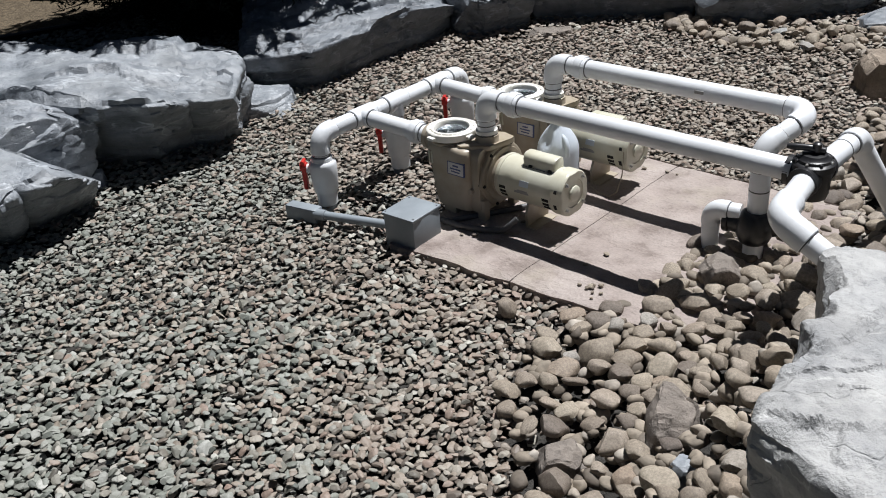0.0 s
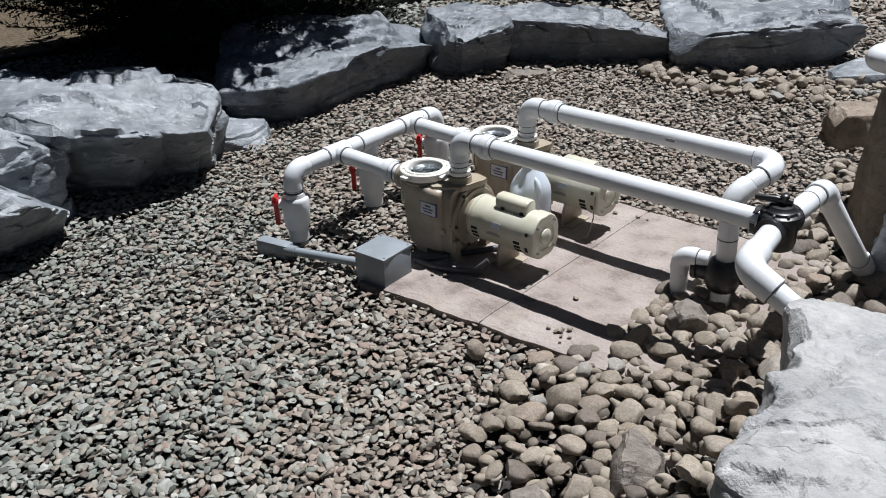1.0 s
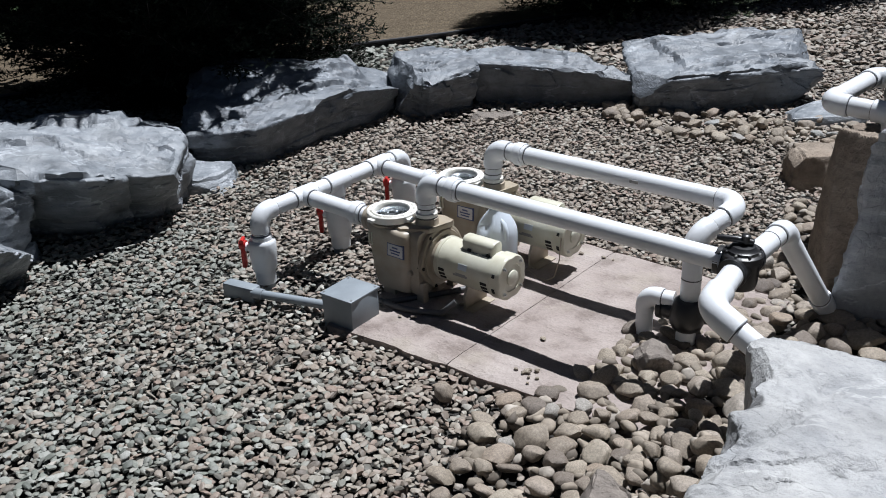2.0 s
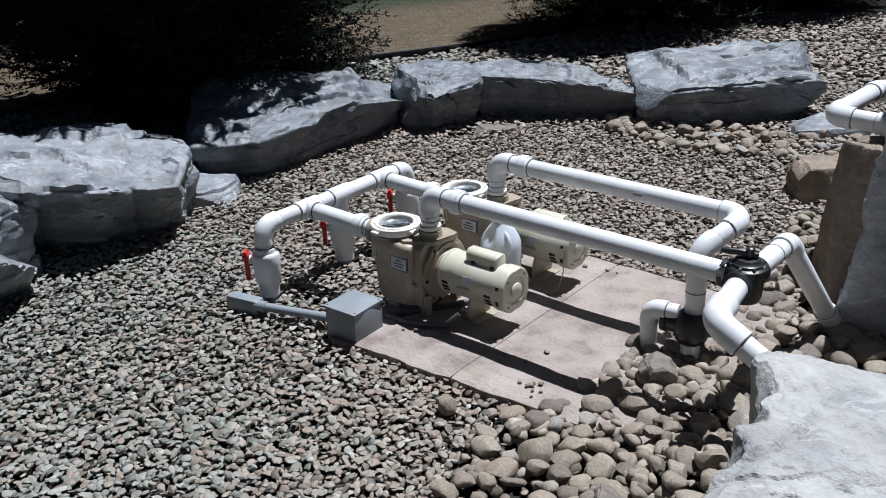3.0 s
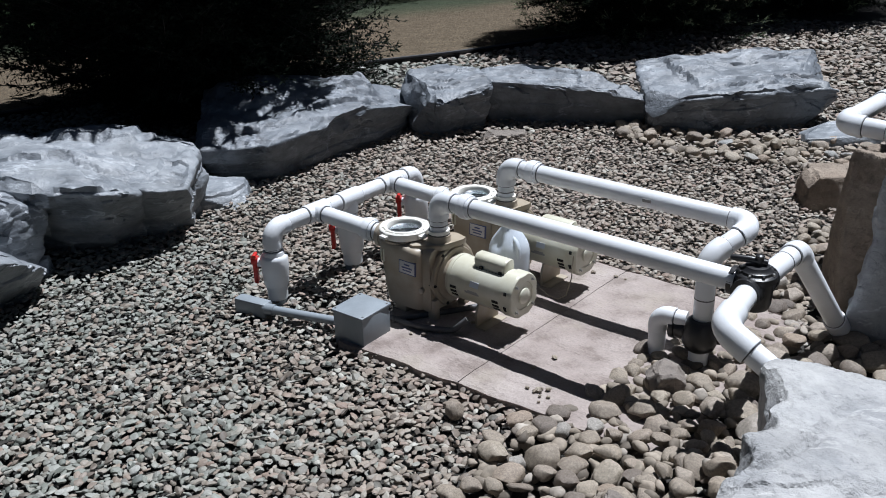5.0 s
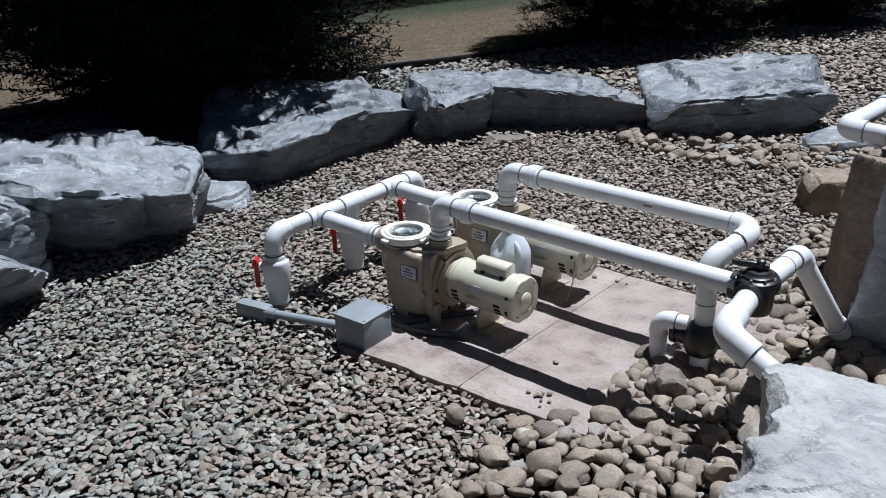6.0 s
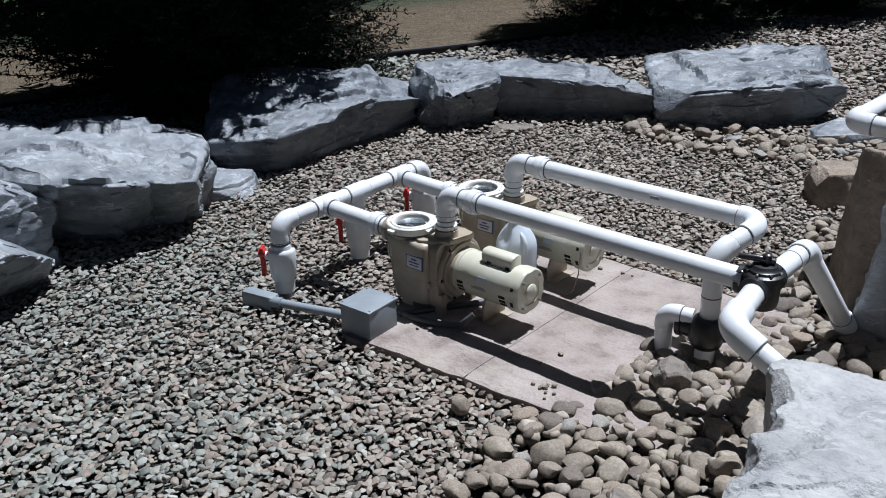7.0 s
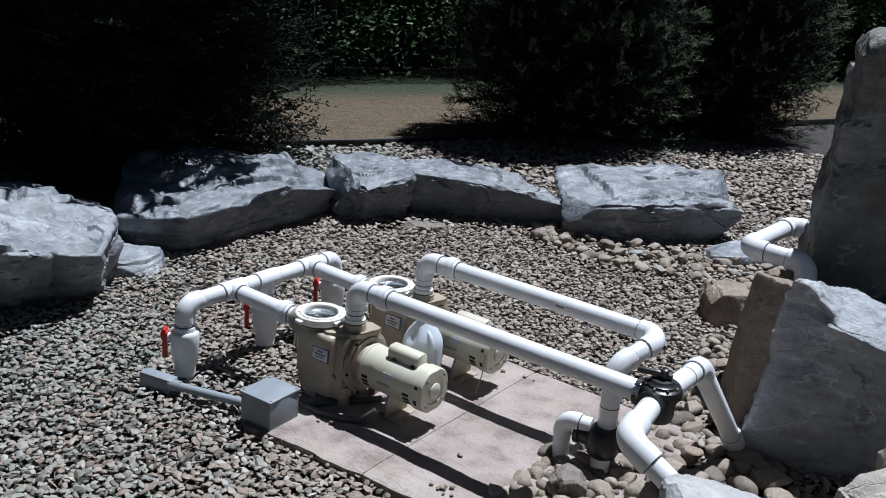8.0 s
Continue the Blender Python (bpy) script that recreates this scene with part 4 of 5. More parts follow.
def build_pad():
    pad = thing("concrete_pad", (SLAB_U[0], SLAB_V[0], -0.06), "pinkish stamped concrete pad with a hairline joint", "concrete pad", on_pad=True)
    for u0, u1 in ((SLAB_U[0], 0.4788), (0.4812, SLAB_U[1])):
        bm = bmesh.new()
        block((u0, 0, -0.06), (u1, 1, SLAB_TOP), 0, bm)
        bmesh.ops.subdivide_edges(bm, edges=bm.edges[:], cuts=34, use_grid_fill=True)
        for v in bm.verts:
            u, f = v.co.x, v.co.y
            lo, hi = pad_front(u), SLAB_V[1]
            y = lo + (hi - lo) * f
            q = Vector((u * 3.1, y * 3.1, 0.4))
            if v.co.z > SLAB_TOP - 0.001:
                h = noise.fractal(q * 1.6, 0.9, 2.0, 4)
                v.co.z += 0.004 * h + 0.004 * max(0.0, 0.15 - abs(noise.noise(q * 1.1))) / 0.15 * (1 if noise.noise(q * 0.7) > 0 else -0.6)
                if min(y - lo, hi - y) < 0.012:
                    v.co.z -= 0.006
            if y - lo < 0.03:
                y += 0.012 * noise.noise(q * 1.7) + 0.006 * noise.noise(q * 6)
            v.co.y = y
        part("panel", bm, CONCRETE, pad, angle=35)
    bm = block((0.4788, pad_front(0.48) + 0.004, -0.06), (0.4812, SLAB_V[1] - 0.004, SLAB_TOP - 0.004))
    part("joint", bm, BED, pad)


build_pad()


# ---- pumps ----
PU, PV = -0.045, 0.06  # the near pump's place on the pad


def squircle(u, v, z, ru, rv, p, seg=44):
    """A rounded rectangle of half sizes ru and rv; the higher p, the squarer."""
    ring = []
    for k in range(seg):
        t = 2 * math.pi * k / seg
        c, s = math.cos(t), math.sin(t)
        w = (abs(c) ** p + abs(s) ** p) ** (-1 / p)
        ring.append((u + ru * w * c, v + rv * w * s, z))
    return ring


def across(u, points):
    """A closed outline (v, z) stood up across the pump's axis at u."""
    return [(u, v, z) for v, z in points]


def build_pump():
    z0 = SLAB_TOP
    pump = thing("pool_pump", (0, 0, z0), "almond plastic pool pump with a cream motor and clear strainer lid", "pump", "pumps on the pad", True)
    lv = -0.006  # the lid's place across the pump
    mv, mz = 0.058, 0.18  # the motor's axis
    # strainer pot, a squarish tub that widens upwards
    bm = bmesh.new()
    loft(bm, [squircle(u, -0.002, z, ru, rv, p) for z, u, ru, rv, p in ((0.05, 0.045, 0.082, 0.07, 4), (0.056, 0.045, 0.09, 0.08, 5), (0.13, 0.043, 0.094, 0.086, 7), (0.24, 0.041, 0.098, 0.092, 8), (0.286, 0.038, 0.101, 0.094, 8), (0.298, 0.034, 0.1, 0.09, 7), (0.304, 0.026, 0.095, 0.086, 5))])
    part("strainer_pot", bm, ALMOND, pump, "almond moulded plastic")
    for v in (-0.055, 0.055):
        part("foot", block((-0.01, v - 0.014, z0), (0.05, v + 0.014, 0.075), 0.004), ALMOND, pump)
    for u in (-0.042, -0.028):
        part("rib", block((u - 0.003, -0.0975, 0.225), (u + 0.003, -0.09, 0.275), 0.0015), CREAM, pump)
    # neck and lid
    part("neck", lathe([(0, 0.08), (0.004, 0.087), (0.012, 0.088), (0.014, 0.084)], (0, lv, 0.298), seg=40), ALMOND, pump)
    bm = bmesh.new()
    loft(bm, [ring_at((0, lv, z), (0, 0, 1), r, 48) for z, r in ((0.318, 0.084), (0.319, 0.093), (0.338, 0.096), (0.345, 0.0955), (0.3485, 0.091), (0.347, 0.086), (0.343, 0.083), (0.343, 0.08), (0.349, 0.077), (0.349, 0.0685), (0.344, 0.065), (0.326, 0.064))], False)
    ringpart = part("lid_ring", bm, RING, pump, "pale plastic locking ring")
    for deg in (-6, 84, 174, 264):
        m = Matrix.Translation((0, lv, 0)) @ Matrix.Rotation(radians(deg), 4, "Z") @ Matrix.Translation((0, -lv, 0))
        bm = block((0.084, lv - 0.017, 0.326), (0.112, lv + 0.017, 0.338), 0.003)
        bmesh.ops.transform(bm, matrix=m, verts=bm.verts)
        part("tab", bm, RING, ringpart)
    for k in range(12):
        t = 2 * math.pi * (k + 0.5) / 12
        c = Vector((0.0815 * math.cos(t), lv + 0.0815 * math.sin(t), 0.344))
        bm = block(c - Vector((0.006, 0.0016, 0.002)), c + Vector((0.006, 0.0016, 0.0035)), turn=Matrix.Rotation(t, 4, "Z"))
        part("web", bm, RING, ringpart)
    bm = lathe([(0, 0.0635), (0.004, 0.0635), (0.012, 0.05), (0.017, 0.025), (0.019, 0.001)], (0, lv, 0.327), seg=36)
    part("lid", bm, CLEAR, pump, "clear domed strainer lid").visible_shadow = False
    part("basket", lathe([(0, 0.062), (0.008, 0.0635), (0.007, 0.056), (-0.002, 0.044), (-0.003, 0.001)], (0, lv, 0.316), seg=30), BASKET, pump, "grey strainer basket under the lid")
    # volute: a housing between pot and motor with square shoulders round the discharge port
    bm = bmesh.new()
    body = [(-0.066, 0.07), (-0.058, 0.05), (0.12, 0.05), (0.15, 0.08), (0.17, 0.14), (0.172, 0.21), (0.155, 0.27), (0.115, 0.304), (-0.02, 0.308), (-0.052, 0.3), (-0.066, 0.28)]
    loft(bm, [across(u, [((v - 0.04) * f + 0.04, (z - 0.18) * f + 0.18) for v, z in body]) for u, f in ((0.085, 0.9), (0.092, 0.97), (0.16, 1.0), (0.172, 0.97))])
    vol = part("volute", bm, ALMOND, pump, "moulded volute housing with square shoulders")
    bm = bmesh.new()
    loft(bm, [[(u, v, z + dz) for u, v in ((0.062, -0.062), (0.098, -0.075), (0.19, -0.012), (0.212, 0.09), (0.206, 0.112), (0.15, 0.125), (0.09, 0.1), (0.075, 0.02))] for z, dz in ((0.293, 0), (0.311, 0), (0.313, 0.0))])
    bmesh.ops.bevel(bm, geom=bm.edges[:], offset=0.003, segments=2, affect="EDGES")
    part("shoulder", bm, ALMOND, vol)
    bm = lathe([(-0.05, 0.047), (0.0, 0.046), (0.004, 0.0435), (0.026, 0.0435), (0.028, 0.039)], (0.142, 0.03, 0.312), seg=28)
    part("discharge_port", bm, ALMOND, pump)
    # seal plate, a round flange with lugs
    plate_edge = []
    for k in range(64):
        t = 2 * math.pi * k / 64
        r = 0.119 + 0.009 * max(0.0, math.cos(6 * t - 0.6)) ** 3
        plate_edge.append((mv + r * math.cos(t), max(mz + r * math.sin(t), 0.066)))
    bm = bmesh.new()
    loft(bm, [across(u, [((v - mv) * f + mv, (z - mz) * f + mz) for v, z in plate_edge]) for u, f in ((0.172, 0.97), (0.174, 1.0), (0.187, 1.0), (0.19, 0.97), (0.1905, 0.9))])
    seal = part("seal_plate", bm, ALMOND, pump, "round seal plate with bolt lugs")
    for k in range(6):
        t = 2 * math.pi * k / 6 + 0.1
        c = Vector((0.188, mv + 0.117 * math.cos(t), mz + 0.117 * math.sin(t)))
        part("bolt", lathe([(-0.024, 0.0065), (0.004, 0.0065), (0.008, 0.005)], c, (1, 0, 0), 6), DARK, seal)
    part("motor_bracket", lathe([(0, 0.104), (0.004, 0.106), (0.008, 0.103), (0.009, 0.082), (0.022, 0.078)], (0.189, mv, mz), (1, 0, 0), 36), ALMOND, pump)
    for v in (-0.045, 0.13):
        part("volute_foot", block((0.152, v - 0.015, z0), (0.188, v + 0.015, 0.105), 0.004), ALMOND, pump)
    # suction port
    bm = lathe([(0, 0.045), (0.03, 0.045), (0.032, 0.05), (0.05, 0.05), (0.051, 0.04)], (-0.075, 0.0, 0.282), (-1, 0, 0), 28)
    part("suction_port", bm, ALMOND, pump)
    # motor: pressed shell, flared front collar, cast end bell with flats
    bm = lathe([(0, 0.06), (0.002, 0.0825), (0.006, 0.0845), (0.016, 0.0845), (0.018, 0.0815), (0.256, 0.0815)], (0.209, mv, mz), (1, 0, 0), 48)
    motor = part("motor", bm, CREAM, pump, "cream painted cylindrical motor")
    bell = []
    for k in range(56):
        t = 2 * math.pi * k / 56
        r = 0.0865 - 0.006 * max(0.0, math.cos(4 * t)) ** 2
        bell.append((math.cos(t) * r, math.sin(t) * r))
    bm = bmesh.new()
    loft(bm, [across(u, [(mv + y * f, mz + z * f) for y, z in bell]) for u, f in ((0.462, 0.96), (0.464, 1.0), (0.5, 1.0), (0.507, 0.985), (0.511, 0.94), (0.5115, 0.62), (0.508, 0.59), (0.508, 0.35))])
    end = part("end_bell", bm, CREAM, motor, "cast end bell with a recessed centre")
    part("end_hub", lathe([(0, 0.03), (0.007, 0.029), (0.011, 0.023), (0.012, 0.01)], (0.508, mv, mz), (1, 0, 0), 24), CREAM, end)
    for k in range(4):
        t = radians(45 + 90 * k)
        c = (0.508, mv + 0.069 * math.cos(t), mz + 0.069 * math.sin(t))
        part("through_bolt", lathe([(0, 0.0075), (0.007, 0.0075), (0.0075, 0.004), (0.014, 0.004)], c, (1, 0, 0), 6), STEEL, end)
    for t0, w in ((200, 0.02), (255, 0.013), (160, 0.013)):
        t = radians(t0)
        c = Vector((0.486, mv + 0.0862 * math.cos(t), mz + 0.0862 * math.sin(t)))
        out = Vector((0, math.cos(t), math.sin(t)))
        rot = Matrix((Vector((1, 0, 0)), out.cross(Vector((1, 0, 0))), out)).transposed().to_4x4()
        part("bell_vent", block(c - Vector((0.006, w / 2, 0.002)), c + Vector((0.006, w / 2, 0.0012)), 0.0008, turn=rot), DARK, end, "dark vent slot")
    for u, angles in ((0.247, (186, 199, 212)), (0.44, (190, 203, 216))):
        for t0 in angles:
            t = radians(t0)
            c = Vector((u, mv + 0.0815 * math.cos(t), mz + 0.0815 * math.sin(t)))
            out = Vector((0, math.cos(t), math.sin(t)))
            rot = Matrix((Vector((1, 0, 0)), out.cross(Vector((1, 0, 0))), out)).transposed().to_4x4()
            part("vent", block(c - Vector((0.014, 0.0058, 0.002)), c + Vector((0.014, 0.0058, 0.0012)), 0.001, turn=rot), DARK, motor, "dark vent slot")
    for t0, u, w, h, mat in ((188, 0.335, 0.032, 0.004, LABEL_GREY), (184, 0.338, 0.022, 0.0035, LABEL_GREY), (163, 0.345, 0.02, 0.011, JUG)):
        t = radians(t0)
        c = Vector((u, mv + 0.0815 * math.cos(t), mz + 0.0815 * math.sin(t)))
        out = Vector((0, math.cos(t), math.sin(t)))
        rot = Matrix((Vector((1, 0, 0)), out.cross(Vector((1, 0, 0))), out)).transposed().to_4x4()
        part("print", block(c - Vector((w, h, 0.001)), c + Vector((w, h, 0.0008)), turn=rot), mat, motor)
    bm = bmesh.new()
    prof = [(-0.031, 0.0), (-0.033, 0.03), (-0.028, 0.043), (-0.016, 0.05), (0.016, 0.05), (0.028, 0.043), (0.033, 0.03), (0.031, 0.0)]
    loft(bm, [[(u, mv + a * f, mz + 0.07 + h * (0.9 + 0.1 * f)) for a, h in prof] for u, f in ((0.308, 0.8), (0.311, 0.93), (0.318, 1.0), (0.437, 1.0), (0.444, 0.93), (0.447, 0.8))])
    part("capacitor_box", bm, CREAM, pump, "rounded cream capacitor cover")
    part("capacitor_gasket", block((0.302, mv - 0.037, mz + 0.068), (0.451, mv + 0.037, mz + 0.0735), 0.002), BLACK, pump)
    for u in (0.345, 0.43):
        part("clip", block((u - 0.007, mv - 0.0385, mz + 0.07), (u + 0.007, mv - 0.03, mz + 0.082), 0.001), DARK, pump)
    # motor foot: a folded bracket standing across the axis
    bm = bmesh.new()
    loft(bm, [across(u, ((mv - 0.062, z0), (mv + 0.062, z0), (mv + 0.066, 0.075), (mv + 0.045, 0.125), (mv - 0.045, 0.125), (mv - 0.066, 0.075))) for u in (0.336, 0.346)])
    block((0.336, mv - 0.066, z0), (0.385, mv + 0.066, z0 + 0.006), 0.002, bm)
    part("motor_foot", bm, ALMOND, pump, "folded tan support bracket")
    # rating plate on the pot, with writing too small to read
    tilt = Matrix.Rotation(radians(-4), 4, "X")
    rim = block((0.048, -0.0965, 0.203), (0.13, -0.09, 0.256), 0.001, turn=tilt)
    part("plate_rim", rim, LABEL_BLUE, pump)
    plate = part("plate", block((0.052, -0.0975, 0.207), (0.126, -0.092, 0.252), 0.0008, turn=tilt), LABEL, pump, "white rating plate with blue print")
    for w, z in ((0.026, 0.241), (0.05, 0.229), (0.042, 0.218)):
        part("print", block((0.089 - w / 2, -0.0984, z - 0.0026), (0.089 + w / 2, -0.0945, z + 0.0026), turn=tilt), LABEL_BLUE, plate)
    part("drain_plug", lathe([(0, 0.012), (0.012, 0.012), (0.014, 0.006)], (0.135, -0.065, 0.14), (0, -1, 0), 12), ALMOND, pump)
    return pump


pump = build_pump()
pump.matrix_world = FRAME @ Matrix.Translation((PU, PV, SLAB_TOP))
copy_thing(pump, FRAME @ Matrix.Translation((PU - 0.015, 0.437 + PV, SLAB_TOP)))


# ---- pipework ----
def discharge(v, z, u_riser, label):
    t = thing("discharge_pipe", (u_riser, v, 0.34), label, "pipe", on_pad=True)
    straight(t, (u_riser, v, 0.315), (u_riser, v, z - 0.06), R, seams=(0.06,))
    part("bushing", lathe([(0, 0.0405), (0.02, 0.0405), (0.021, 0.034)], (u_riser, v, 0.336), seg=24), RING, t, "pale threaded adapter")
    part("gasket", lathe([(0, 0.0415), (0.004, 0.0415), (0.005, 0.034)], (u_riser, v, 0.339), seg=24), BLACK, t, "thin black gasket")
    elbow(t, (u_riser, v, z), (0, 0, 1), (1, 0, 0), 0.052)
    union_nut(t, (u_riser + 0.135, v, z), (1, 0, 0), R * 1.36, 0.034)
    return t


near = discharge(0.09, 0.475, 0.097, "white pvc discharge pipe running level from pump to diverter valve")
straight(near, (0.145, 0.09, 0.475), (1.25, 0.09, 0.475))
far = discharge(0.525, 0.48, 0.08, "white pvc discharge pipe turning down to a check valve")
straight(far, (0.13, 0.525, 0.48), (1.08, 0.525, 0.48))
part("pipe_mark", block((0.71, 0.4905, 0.478), (0.745, 0.494, 0.49), 0.001), LABEL_GREY, far)
down = Vector((1.05, 0.325, 0.41))
corner = Vector((1.12, 0.525, 0.48))
slant = (down - corner).normalized()
elbow(far, corner, (1, 0, 0), slant, 0.045)
straight(far, corner + slant * 0.04, down - slant * 0.03)
elbow(far, down, slant, (0, 0, -1), 0.06, 0.03)
straight(far, (1.05, 0.325, 0.385), (1.05, 0.325, 0.17), seams=(0.12,))


def suction():
    t = thing("suction_manifold", (-0.512, 0.0, 0.2), "white pvc suction manifold with tees above three ball valves", "pipe", on_pad=True)
    z, u = 0.305, -0.512
    elbow(t, (u, -0.208, z), (0, 0, 1), (0, 1, 0), 0.05)
    elbow(t, (u, 0.63, z), (0, 1, 0), (0, 0, -1), 0.05)
    straight(t, (u, -0.17, z), (u, 0.59, z))
    for v in (0.03, 0.465):
        tee(t, (u, v, z), (0, 1, 0), (1, 0, 0))
        end = Vector((-0.15, v + 0.03, 0.283))
        start = Vector((u + 0.04, v, z))
        straight(t, start, end)
        union_nut(t, start.lerp(end, 0.75), end - start, R * 1.38, 0.032)
    tee(t, (u, 0.214, z), (0, 1, 0), (0, 0, -1))
    straight(t, (u, 0.214, z - 0.05), (u, 0.214, 0.17))
    for v in (-0.208, 0.63):
        straight(t, (u, v, z - 0.05), (u, v, 0.17))


suction()


def ball_valve(v):
    u = -0.512
    t = thing("ball_valve", (u, v, 0), "white pvc ball valve with a red lever on a grey riser", "valve", "ball valves under the manifold", True)
    part("riser", tube([(u, v, -0.02), (u, v, 0.03)], R * 1.04, 24), PVC_GREY, t, "grey pipe from the ground")
    bm = lathe([(0.012, 0.039), (0.014, 0.041), (0.066, 0.041), (0.068, 0.046), (0.082, 0.05), (0.15, 0.0545), (0.185, 0.055), (0.195, 0.051), (0.2, 0.044), (0.215, 0.041), (0.217, 0.034)], (u, v, 0), seg=30)
    seam(bm, (u, v, 0.219), (0, 0, 1), R + 0.0006)
    part("valve_body", bm, [PVC, PVC_SEAM], t)
    out = Vector((-0.78, -0.6, 0)).normalized()
    c = Vector((u, v, 0.165))
    stem = part("stem", lathe([(0.03, 0.018), (0.066, 0.018), (0.068, 0.012)], c, out, 16), PVC, t)
    h = c + out * 0.078
    side = Vector((-out.y, out.x, 0))
    turn = Matrix.Rotation(math.atan2(out.y, out.x), 4, "Z")
    bm = block(h + Vector((-0.009, -0.013, -0.088)), h + Vector((0.009, 0.013, 0.03)), 0.005, turn=turn)
    lathe([(-0.014, 0.018), (0.012, 0.018), (0.014, 0.014)], h + Vector((0, 0, 0.01)), out, 16, bm)
    tube([h + side * 0.02 + Vector((0, 0, 0.03)), h - side * 0.02 + Vector((0, 0, 0.03))], 0.008, 10, bm)
    part("lever", bm, RED, t, "red plastic lever")


for v in (-0.208, 0.214, 0.63):
    ball_valve(v)


def diverter():
    u, v, z = 1.302, 0.1, 0.47
    t = thing("diverter_valve", (u, v, z - 0.07), "black plastic three-way diverter valve with a lever handle", "valve", on_pad=True)
    body = part("valve_body", lathe([(-0.074, 0.03), (-0.066, 0.044), (-0.05, 0.049), (0.02, 0.052), (0.022, 0.059), (0.04, 0.059), (0.045, 0.051)], (u, v, z), seg=36), BLACK, t)
    part("cover", lathe([(0, 0.049), (0.008, 0.047), (0.011, 0.04), (0.02, 0.034), (0.023, 0.016)], (u, v, z + 0.045), seg=30), BLACK, t)
    for k in range(8):
        a = 2 * math.pi * k / 8
        c = (u + 0.05 * math.cos(a), v + 0.05 * math.sin(a), z + 0.042)
        part("screw", lathe([(0, 0.005), (0.009, 0.005), (0.011, 0.0025)], c, (0, 0, 1), 8), STEEL if k % 3 == 0 else BLACK, body)
    for d in ((-1, 0, 0), (0, 1, 0), (0, -1, 0)):
        part("port", lathe([(0.02, 0.041), (0.056, 0.041), (0.057, 0.044), (0.072, 0.044), (0.073, 0.036)], (u, v, z), d, 28), BLACK, t)
    hz = z + 0.078
    part("handle", tube([(u + 0.025, v + 0.01, hz - 0.004), (u, v - 0.002, hz + 0.002), (u - 0.02, v - 0.008, hz + 0.004), (u - 0.06, v - 0.022, hz + 0.004), (u - 0.072, v - 0.026, hz + 0.004)], [0.01, 0.011, 0.01, 0.01, 0.007], 10), BLACK, t, "black lever handle")
    part("knob", lathe([(0, 0.011), (0.026, 0.013), (0.03, 0.008)], (u + 0.005, v, z + 0.07), seg=14), BLACK, t, "locking knob")
    return t


diverter()

outlet = thing("outlet_pipe", (1.335, 0.85, 0.0), "white pvc pipe bending down steeply into the river stones", "pipe", on_pad=True)
a, b, c = Vector((1.302, 0.155, 0.47)), Vector((1.302, 0.414, 0.47)), Vector((1.362, 0.83, 0.0))
straight(outlet, a, b - Vector((0, 0.03, 0)), seams=(0.15,))
elbow(outlet, b, (0, 1, 0), c - b, 0.06)
straight(outlet, b + (c - b).normalized() * 0.05, c + (c - b).normalized() * 0.03)
collar(outlet, b + (c - b) * 0.83, c - b)
outlet = thing("outlet_pipe", (1.54, -0.185, 0.42), "white pvc pipe bending away behind a boulder", "pipe", on_pad=True)
a, b, c = Vector((1.304, 0.045, 0.47)), Vector((1.334, -0.182, 0.466)), Vector((1.58, -0.188, 0.335))
straight(outlet, a, b + (a - b).normalized() * 0.03, seams=(0.02,))
elbow(outlet, b, b - a, c - b, 0.055, 0.05, R * 1.05)
straight(outlet, b + (c - b).normalized() * 0.05, c)


def check_valve():
    u, v = 1.05, 0.315
    t = thing("check_valve", (u, v, 0.0), "black plastic check valve between white pipes", "valve", on_pad=True)
    part("riser", tube([(u, v, -0.03), (u, v, 0.1)], R, 24), PVC, t, "white pipe from the ground")
    part("valve_body", lathe([(0.075, 0.036), (0.085, 0.05), (0.11, 0.06), (0.145, 0.06), (0.165, 0.052), (0.185, 0.046), (0.19, 0.04)], (u, v, 0), seg=30), BLACK, t)
    for d, l in (((-1, 0, 0), 0.1), ((0.8, 0.6, 0), 0.11)):
        part("port", lathe([(0.03, 0.038), (l - 0.02, 0.038), (l - 0.018, 0.043), (l, 0.043), (l + 0.001, 0.034)], (u, v, 0.135), d, 24), BLACK, t)
    part("cap", lathe([(0.1, 0.03), (0.14, 0.028), (0.15, 0.015)], (u, v, 0.135), (0.8, 0.6, 0), 16), BLACK, t)


check_valve()
drain = thing("drain_pipe", (0.9, 0.3, 0.0), "white pvc elbow turning down into the river stones", "pipe", on_pad=True)
straight(drain, (1.0, 0.315, 0.172), (0.93, 0.3, 0.172), R * 0.84)
elbow(drain, (0.9, 0.3, 0.172), (-1, -0.1, 0), (0, 0, -1), 0.042, 0.02, R * 0.84)
straight(drain, (0.9, 0.3, 0.15), (0.9, 0.3, -0.02), R * 0.9)

# pipe on the far stones
spur = thing("return_pipe", (1.87, 3.24, 0.56), "white pvc return pipe with elbows on the stones", "pipe")
p0, p1, p2, p3 = Vector((2.4, 3.5, 0.64)), Vector((2.11, 3.72, 0.64)), Vector((1.775, 3.42, 0.635)), Vector((1.94, 3.24, 0.63))
p4 = Vector((1.95, 3.23, 0.5))
RB = 0.037
straight(spur, p0, p1 + (p0 - p1).normalized() * 0.04, RB)
elbow(spur, p1, p1 - p0, p2 - p1, 0.05, 0.03, RB)
straight(spur, p1 + (p2 - p1).normalized() * 0.05, p2 - (p2 - p1).normalized() * 0.05, RB)
elbow(spur, p2, p2 - p1, p3 - p2, 0.05, 0.03, RB)
straight(spur, p2 + (p3 - p2).normalized() * 0.05, p3 - (p3 - p2).normalized() * 0.04, RB)
